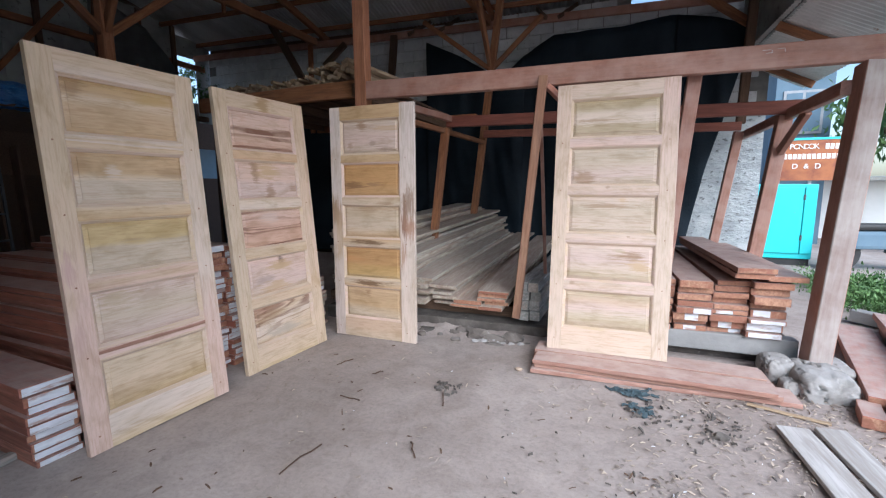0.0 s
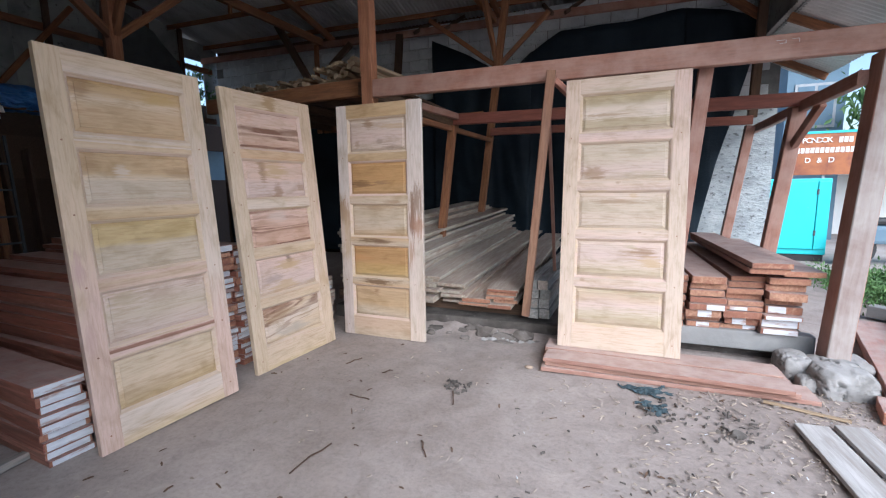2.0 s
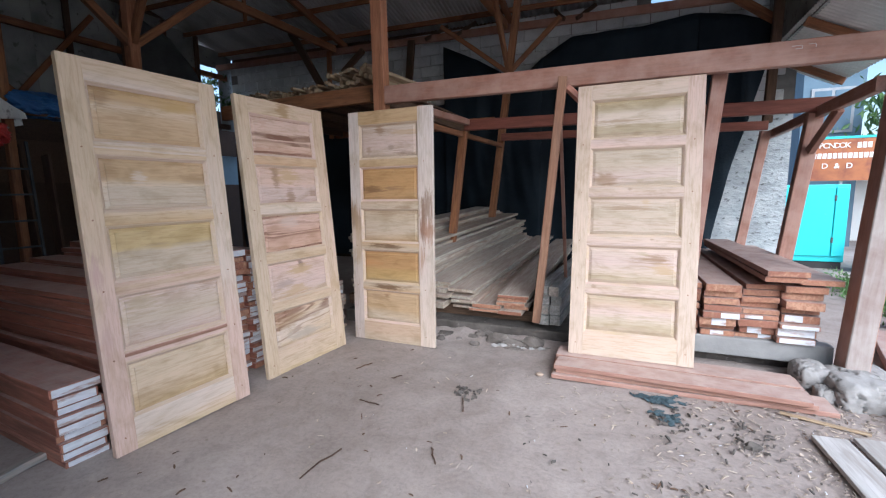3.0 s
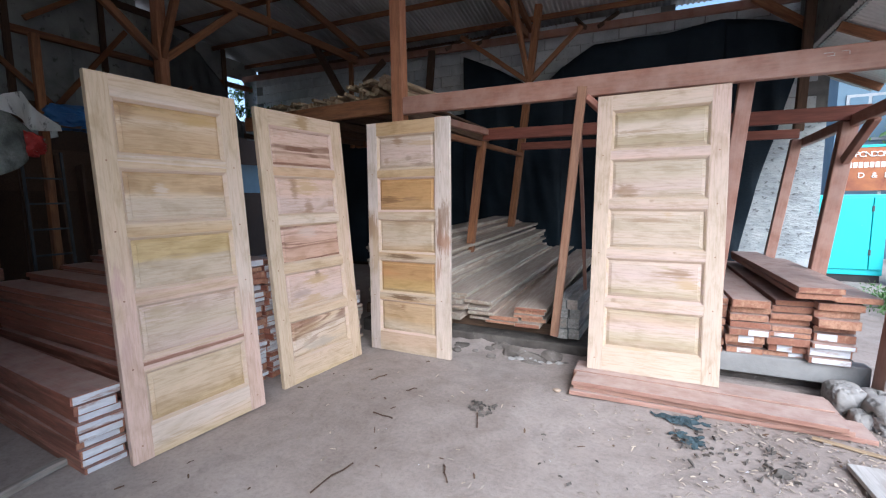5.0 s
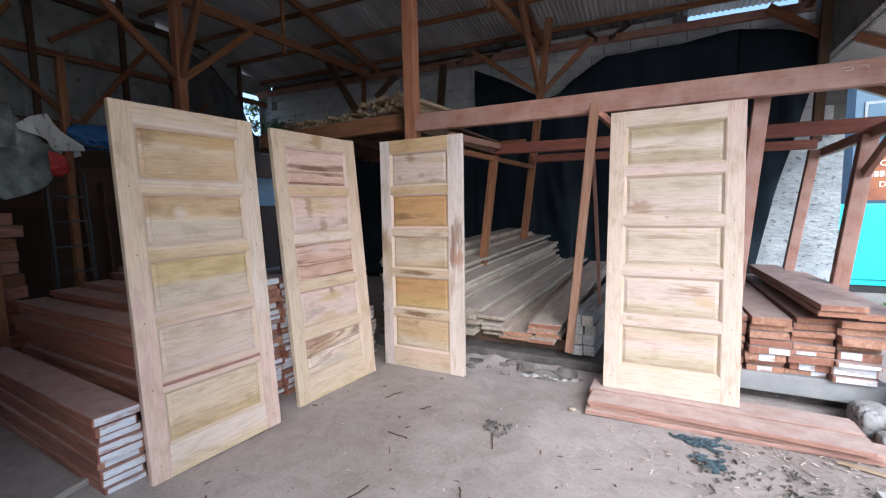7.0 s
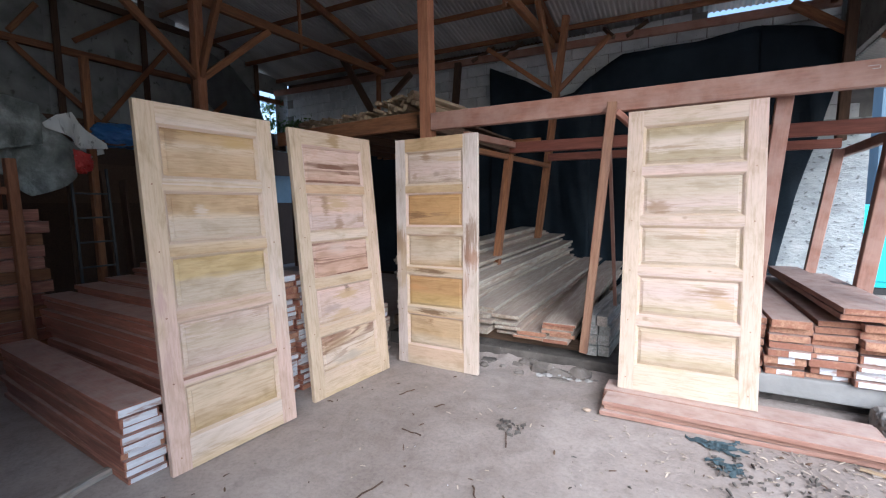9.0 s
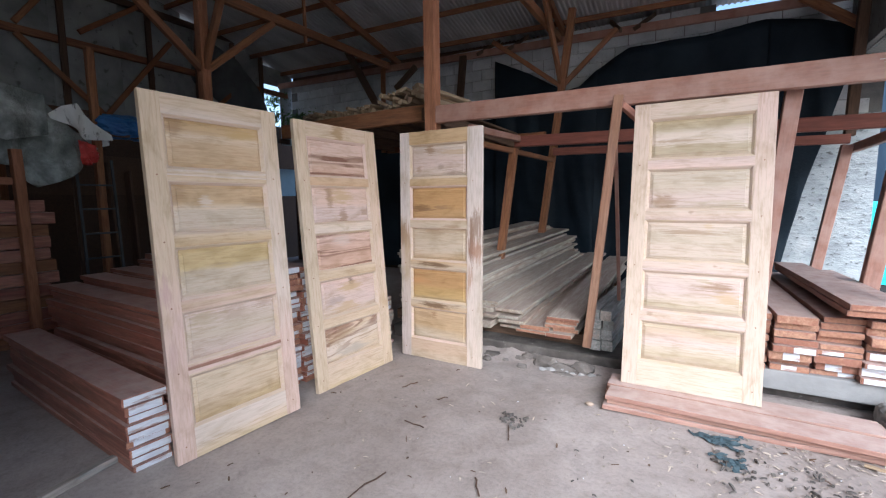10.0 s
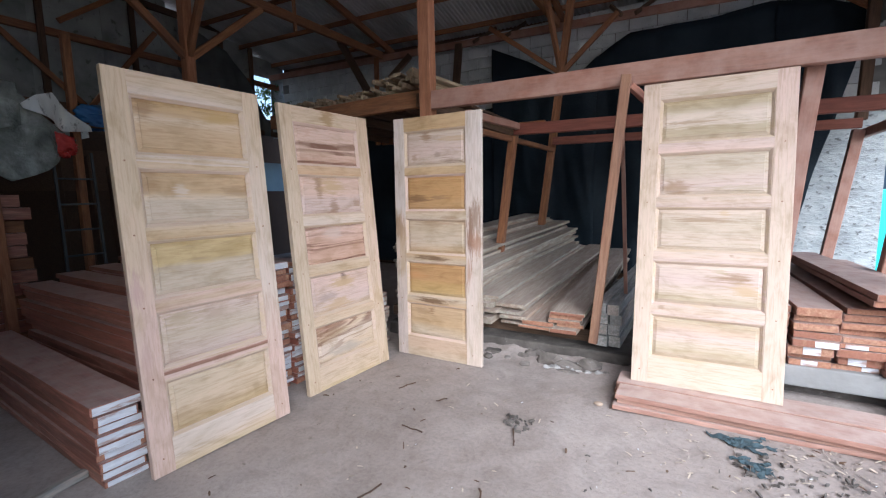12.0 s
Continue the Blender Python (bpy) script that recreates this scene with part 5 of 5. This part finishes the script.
def signboard():
    s = thing("signboard", pose(3.09, 9.36, 1.42), "rusty orange-brown signboard with white letters above a kiosk", "sign")
    part("board", slab(-0.47, 0, 0.06, 0.47, 0.03, 0.74, 0.004), M_SIGN, s)
    part("top_strip", slab(-0.50, -0.01, 0.74, 0.50, 0.04, 0.78, 0.004), M_TEAL, s, "turquoise edging")
    for x in (-0.40, 0.05):
        part("pole", slab(x - 0.02, 0.032, 0, x + 0.02, 0.07, 0.76), M_STEEL, s)
    for body, z, x, size, gap in (("PONDOK", 0.63, -0.27, 0.12, 0.07), ("D & D", 0.30, -0.20, 0.12, 0.08)):
        for k, ch in enumerate(body):
            if ch != " ":
                text_mesh(ch, size, pose(x + gap * k, -0.006, z, 90, 0, 0), s, "letter", M_LETTER)
    for i in range(3):
        part("letter_bar", slab(0.20 + 0.066 * i, -0.008, 0.585, 0.25 + 0.066 * i, -0.001, 0.675), M_LETTER, s)
    for i in range(13):
        part("letter_bar", slab(-0.44 + i * 0.067, -0.008, 0.425, -0.39 + i * 0.067, -0.001, 0.51), M_LETTER, s)


signboard()


def house(name, x0, x1, y0, y1, h, material, label, windows):
    g = thing(name, pose((x0 + x1) / 2, y0, 0), label, "house", "yard houses")
    inv = g.matrix_basis.inverted()
    part("wall", slab(x0, y0, -0.1, x1, y1, h), material, g, "", inv)
    part("roof", slab(x0 - 0.3, y0 - 0.35, h, x1 + 0.3, y1 + 0.3, h + 0.12, 0.03), M_ZINC, g, "", inv)
    for wx, wz in windows:
        w = part("window", slab(wx, y0 - 0.03, wz, wx + 0.8, y0 - 0.004, wz + 1.0, 0.005), M_STEEL, g, "", inv)
        for i in range(2):
            part("pane", slab(wx + 0.06 + 0.37 * i, y0 - 0.04, wz + 0.06, wx + 0.37 + 0.37 * i, y0 - 0.032, wz + 0.94), M_BLUEWALL, w)


house("house", 3.5, 4.62, 13.0, 18.0, 4.3, M_BLUEWALL, "blue-grey painted house behind the yard", ((3.65, 2.6),))
house("house", 4.3, 12.0, 14.5, 19.0, 1.5, M_WALLWHITE, "long low white rendered house beyond the yard", ((7.0, 0.3), (9.5, 0.3)))


def leaves(name, centres, count, spread, size, seed, parent=None, label=""):
    """Leaf blades, each with a fold, scattered round the centres."""
    rg = random.Random(seed)
    verts, faces = [], []
    for _ in range(count):
        c = Vector(rg.choice(centres)) + Vector((rg.gauss(0, spread[0]), rg.gauss(0, spread[1]), rg.gauss(0, spread[2])))
        e = Euler((rg.uniform(0, 6.3), rg.uniform(0, 6.3), rg.uniform(0, 6.3))).to_matrix()
        s = size * rg.uniform(0.6, 1.4)
        i = len(verts)
        for p in ((-s, 0, 0), (0, -0.35 * s, 0.1 * s), (s, 0, 0), (0, 0.35 * s, 0.1 * s)):
            verts.append(tuple(c + e @ Vector(p)))
        faces += [(i, i + 1, i + 2), (i, i + 2, i + 3)]
    me = bpy.data.meshes.new(name)
    me.from_pydata(verts, [], faces)
    me.materials.append(M_LEAF)
    ob = new(name, me)
    if parent:
        ob.parent = parent
        ob.matrix_basis = parent.matrix_basis.inverted()
    return ob


def tree(x, y, h, seed):
    t = thing("tree", pose(x, y, 0), "leafy green tree with an open uneven crown", "tree", "yard trees")
    rg = random.Random(seed)
    bm = bmesh.new()
    tips = []
    limbs = [((0, 0, 0), (0.1, 0.05, h * 0.55), 0.13, 0.08)]
    for i in range(7):
        a = i * 0.9 + rg.uniform(-0.3, 0.3)
        q = (math.cos(a) * rg.uniform(0.7, 1.3), math.sin(a) * rg.uniform(0.7, 1.3), h * rg.uniform(0.62, 1.0))
        limbs.append(((0.1, 0.05, h * rg.uniform(0.35, 0.55)), q, 0.06, 0.02))
        tips += [q, tuple((Vector(q) * 0.7 + Vector((0, 0, h * 0.18))))]
    for a, b, r0, r1 in limbs:
        m, L = axis(a, b)
        bmesh.ops.create_cone(bm, segments=8, radius1=r0, radius2=r1, depth=L, matrix=m @ pose(0, 0, 0, 0, 90, 0) @ Matrix.Translation((0, 0, L / 2)))
    part("trunk", bm, M_DARKWOOD, t)
    leaves("crown", [(p[0] + x, p[1] + y, p[2]) for p in tips], 2600, (0.38, 0.38, 0.32), 0.10, seed, t)


tree(5.7, 11.6, 3.6, 3)
tree(7.4, 12.2, 4.2, 8)
tree(-13.4, 14.2, 4.4, 5)
g = leaves("grass", [(2.7 + 0.25 * i, 5.9 + 0.4 * j, 0.08) for i in range(7) for j in range(5)], 16000, (0.16, 0.24, 0.07), 0.028, 21)
tagged(g, "rank green weeds along the yard edge", "weeds", kind="stuff")
g = leaves("vine", [(-8.5, 7.6, 3.42), (-8.15, 7.6, 3.38), (-7.9, 7.65, 3.36), (-9.2, 7.7, 3.6), (-9.25, 7.8, 4.0)], 900, (0.15, 0.07, 0.09), 0.05, 22)
tagged(g, "green creeper growing in at a wall gap", "creeper", kind="stuff")


def scooter():
    s = thing("motor_scooter", pose(4.15, 9.2, 0, 0, 0, 12), "parked grey and black motor scooter", "scooter")
    for x in (-0.6, 0.6):
        bm = bmesh.new()
        bmesh.ops.create_cone(bm, cap_ends=True, segments=28, radius1=0.27, radius2=0.27, depth=0.09, matrix=pose(x, 0, 0.27, 90, 0, 0))
        bmesh.ops.bevel(bm, geom=bm.edges[:], offset=0.02, segments=2, affect="EDGES")
        w = part("wheel", bm, M_BLACK, s)
        bm = bmesh.new()
        bmesh.ops.create_cone(bm, cap_ends=True, segments=20, radius1=0.16, radius2=0.16, depth=0.10, matrix=pose(x, 0, 0.27, 90, 0, 0))
        part("rim", bm, M_STEEL, w, "grey rim")
    part("body", slab(-0.65, -0.13, 0.36, 0.30, 0.13, 0.66, 0.06), M_BLUEWALL, s)
    part("seat", slab(-0.62, -0.12, 0.67, 0.12, 0.12, 0.78, 0.045), M_BLACK, s)
    part("leg_shield", slab(0.36, -0.17, 0.34, 0.44, 0.17, 0.92, 0.03), M_WALLWHITE, s)
    part("footboard", slab(0.10, -0.14, 0.28, 0.40, 0.14, 0.34, 0.02), M_BLACK, s)
    part("handlebar", slab(0.36, -0.32, 0.98, 0.40, 0.32, 1.02, 0.015), M_BLACK, s)
    part("headlight", slab(0.38, -0.09, 0.90, 0.52, 0.09, 1.04, 0.03), M_STEEL, s)


scooter()
timber("drain_edge", (2.35, 5.6, 0.08), (3.1, 4.9, 0.05), 0.12, 0.12, M_CONC, "dark concrete edge beside the weeds", "kerb", kind="structure")

# ---- litter on the floor ----
def chips(name, n, area, size, material, seed, label, thin=0.15, bias=None):
    rg = random.Random(seed)
    verts, faces = [], []
    made = 0
    while made < n:
        x, y = rg.uniform(area[0], area[1]), rg.uniform(area[2], area[3])
        if bias and rg.random() > bias(x, y):
            continue
        made += 1
        L, w, h = size * rg.uniform(0.4, 1.8), size * rg.uniform(0.12, 0.5), size * thin * rg.uniform(0.5, 1.5)
        e = Euler((rg.uniform(-0.4, 0.4), rg.uniform(-0.4, 0.4), rg.uniform(0, 6.3))).to_matrix()
        c, i = Vector((x, y, 0.006 + h)), len(verts)
        bend = rg.uniform(-0.5, 0.8) * L * 0.4
        for px, pz in ((-L, 0), (0, bend), (L, 0)):
            for py, qz in ((-w, -h), (w, -h), (w, h), (-w, h)):
                verts.append(tuple(c + e @ Vector((px, py * (1.0 if px == 0 else 0.6), abs(pz) + qz))))
        for a in (i, i + 4):
            for k in range(4):
                faces.append((a + k, a + (k + 1) % 4, a + 4 + (k + 1) % 4, a + 4 + k))
        faces += [(i, i + 3, i + 2, i + 1), (i + 8, i + 9, i + 10, i + 11)]
    me = bpy.data.meshes.new(name)
    me.from_pydata(verts, [], faces)
    me.materials.append(material)
    return tagged(new(name, me), label, "litter", kind="stuff")


def dense_right(x, y):
    return min(1.0, max(0.03, 0.12 + 0.5 * (x + 0.3)) * (0.4 + noise.noise(Vector((x * 2.2, y * 2.2, 4))) + 0.3))


M_CHIPDULL = wood("dusty_chip", [(0.36, 0.305, 0.265), (0.48, 0.425, 0.38), (0.30, 0.25, 0.21)], (0.2, 0.15, 0.11), 0.3, 0.85)
chips("wood_shavings", 620, (-2.3, 1.7, 0.9, 3.3), 0.011, M_CHIP, 31, "pale wood shavings and chips scattered on earth", 0.12, dense_right)
chips("wood_shavings", 1600, (-2.3, 1.7, 0.9, 3.4), 0.010, M_CHIPDULL, 35, "dusty grey-brown chips trodden into earth", 0.2, dense_right)
chips("wood_shavings", 70, (-1.5, 1.4, 1.6, 3.1), 0.0055, M_WHITE, 32, "tiny pale chips scattered on earth", 0.3, dense_right)
chips("bark_scraps", 130, (-2.4, 1.6, 0.9, 3.4), 0.014, M_DARKWOOD, 33, "dark bark scraps and twigs on earth", 0.12, lambda x, y: 0.3 + 0.4 * (x > -0.2))
chips("clump_of_shavings", 30, (-1.12, -0.94, 2.60, 2.78), 0.013, M_KERB, 34, "small heap of shavings and dirt on the floor", 0.5)
chips("bark_scraps", 65, (0.05, 0.75, 2.55, 2.98), 0.013, M_KERB, 36, "dark trodden scraps beside a frayed rag", 0.4)
chips("bark_scraps", 90, (-0.6, 1.3, 1.3, 2.6), 0.009, M_KERB, 37, "dark earth crumbs on the floor", 0.5)
for i, (x0, y0, x1, y1) in enumerate(((-1.47, 1.55, -1.43, 1.83), (-1.98, 2.78, -1.93, 2.93), (-1.66, 2.36, -1.50, 2.34), (-0.9, 1.9, -0.98, 2.03), (-1.62, 2.72, -1.58, 2.80), (-0.96, 2.45, -1.02, 2.62))):
    timber("twig", (x0, y0, 0.012), (x1, y1, 0.014), 0.007, 0.006, M_DARKWOOD, "dark dry twig lying on earth", "twig", "twigs on the floor", seg=4, wob=0.006)


def rag(c, L, seed, material, label):
    rg = random.Random(seed)
    g = thing("rag", pose(c[0], c[1], 0), label, "rag", "rags on the floor")
    inv = g.matrix_basis.inverted()
    n = 22
    for s in range(6):
        bm = bmesh.new()
        y0, a, x0, w = c[1] + rg.uniform(-0.03, 0.03), rg.uniform(-0.5, 0.5), c[0] + rg.uniform(0, L * 0.6), rg.uniform(0.008, 0.022)
        prev = None
        for i in range(n):
            u = i / (n - 1) * L * 0.48
            p = Vector((x0 + u * math.cos(a), y0 + u * math.sin(a), 0.012))
            q = [bm.verts.new((p.x + 0.02 * noise.noise(p * 30 + Vector((s, k, 0))), p.y + (k - 1) * w + 0.03 * noise.noise(p * 19 + Vector((0, s, 5))),
                               0.008 + 0.028 * abs(noise.noise(Vector((p.x * 26, k * 1.3 + s, s * 2.0)))))) for k in range(3)]
            if prev:
                for k in range(2):
                    bm.faces.new((prev[k], q[k], q[k + 1], prev[k + 1]))
            prev = q
        ob = part("strip", bm, material, g, "", inv)
        th = ob.modifiers.new("thickness", "SOLIDIFY")
        th.thickness = 0.003


rag((-0.10, 3.10), 0.42, 1, M_TEALRAG, "frayed blue-grey rag lying beside planks")
rag((0.10, 2.84), 0.22, 2, M_TEALRAG, "frayed blue-grey rag scrap on earth")
rag((-0.28, 1.62), 0.12, 3, M_TEALRAG, "frayed blue-grey rag scrap on earth")
part_stone = tagged(finish("stone_lump", lump((0.62, 2.68, 0.012), 0.035, (1.4, 0.9, 0.7), 3), M_KERB), "dark earth clod lying on the floor", "clod")
tagged(finish("stone_lump", stone((-0.62, 3.20, 0.012), 0.025, (1.2, 0.8, 0.6), 5, 2), M_CHIP), "pale wood lump lying on the floor", "lump")


# ---- wall blocks ----
def blocks():
    bm = slab(-0.194, -0.03, -0.093, 0.194, 0.02, 0.093, 0.006)
    me = bpy.data.meshes.new("block")
    bm.to_mesh(me)
    bm.free()
    me.materials.append(M_BLOCK)
    rg = random.Random(2)
    for r in range(9):
        z = 2.6 + 0.195 * (r + 0.5)
        x = LEFT + 0.32 + (0.2 if r % 2 else 0)
        while x < 1.86:
            hidden = -3.0 < x < 1.0 and z < 3.3 or x > 0.0 and r == 8
            if not hidden:
                ob = new("block", me)
                ob.parent = wall_back
                ob.matrix_basis = pose(x, BACK + 0.012 + rg.uniform(-0.004, 0.004), z, 0, rg.uniform(-0.4, 0.4), 0)
            x += 0.4


blocks()
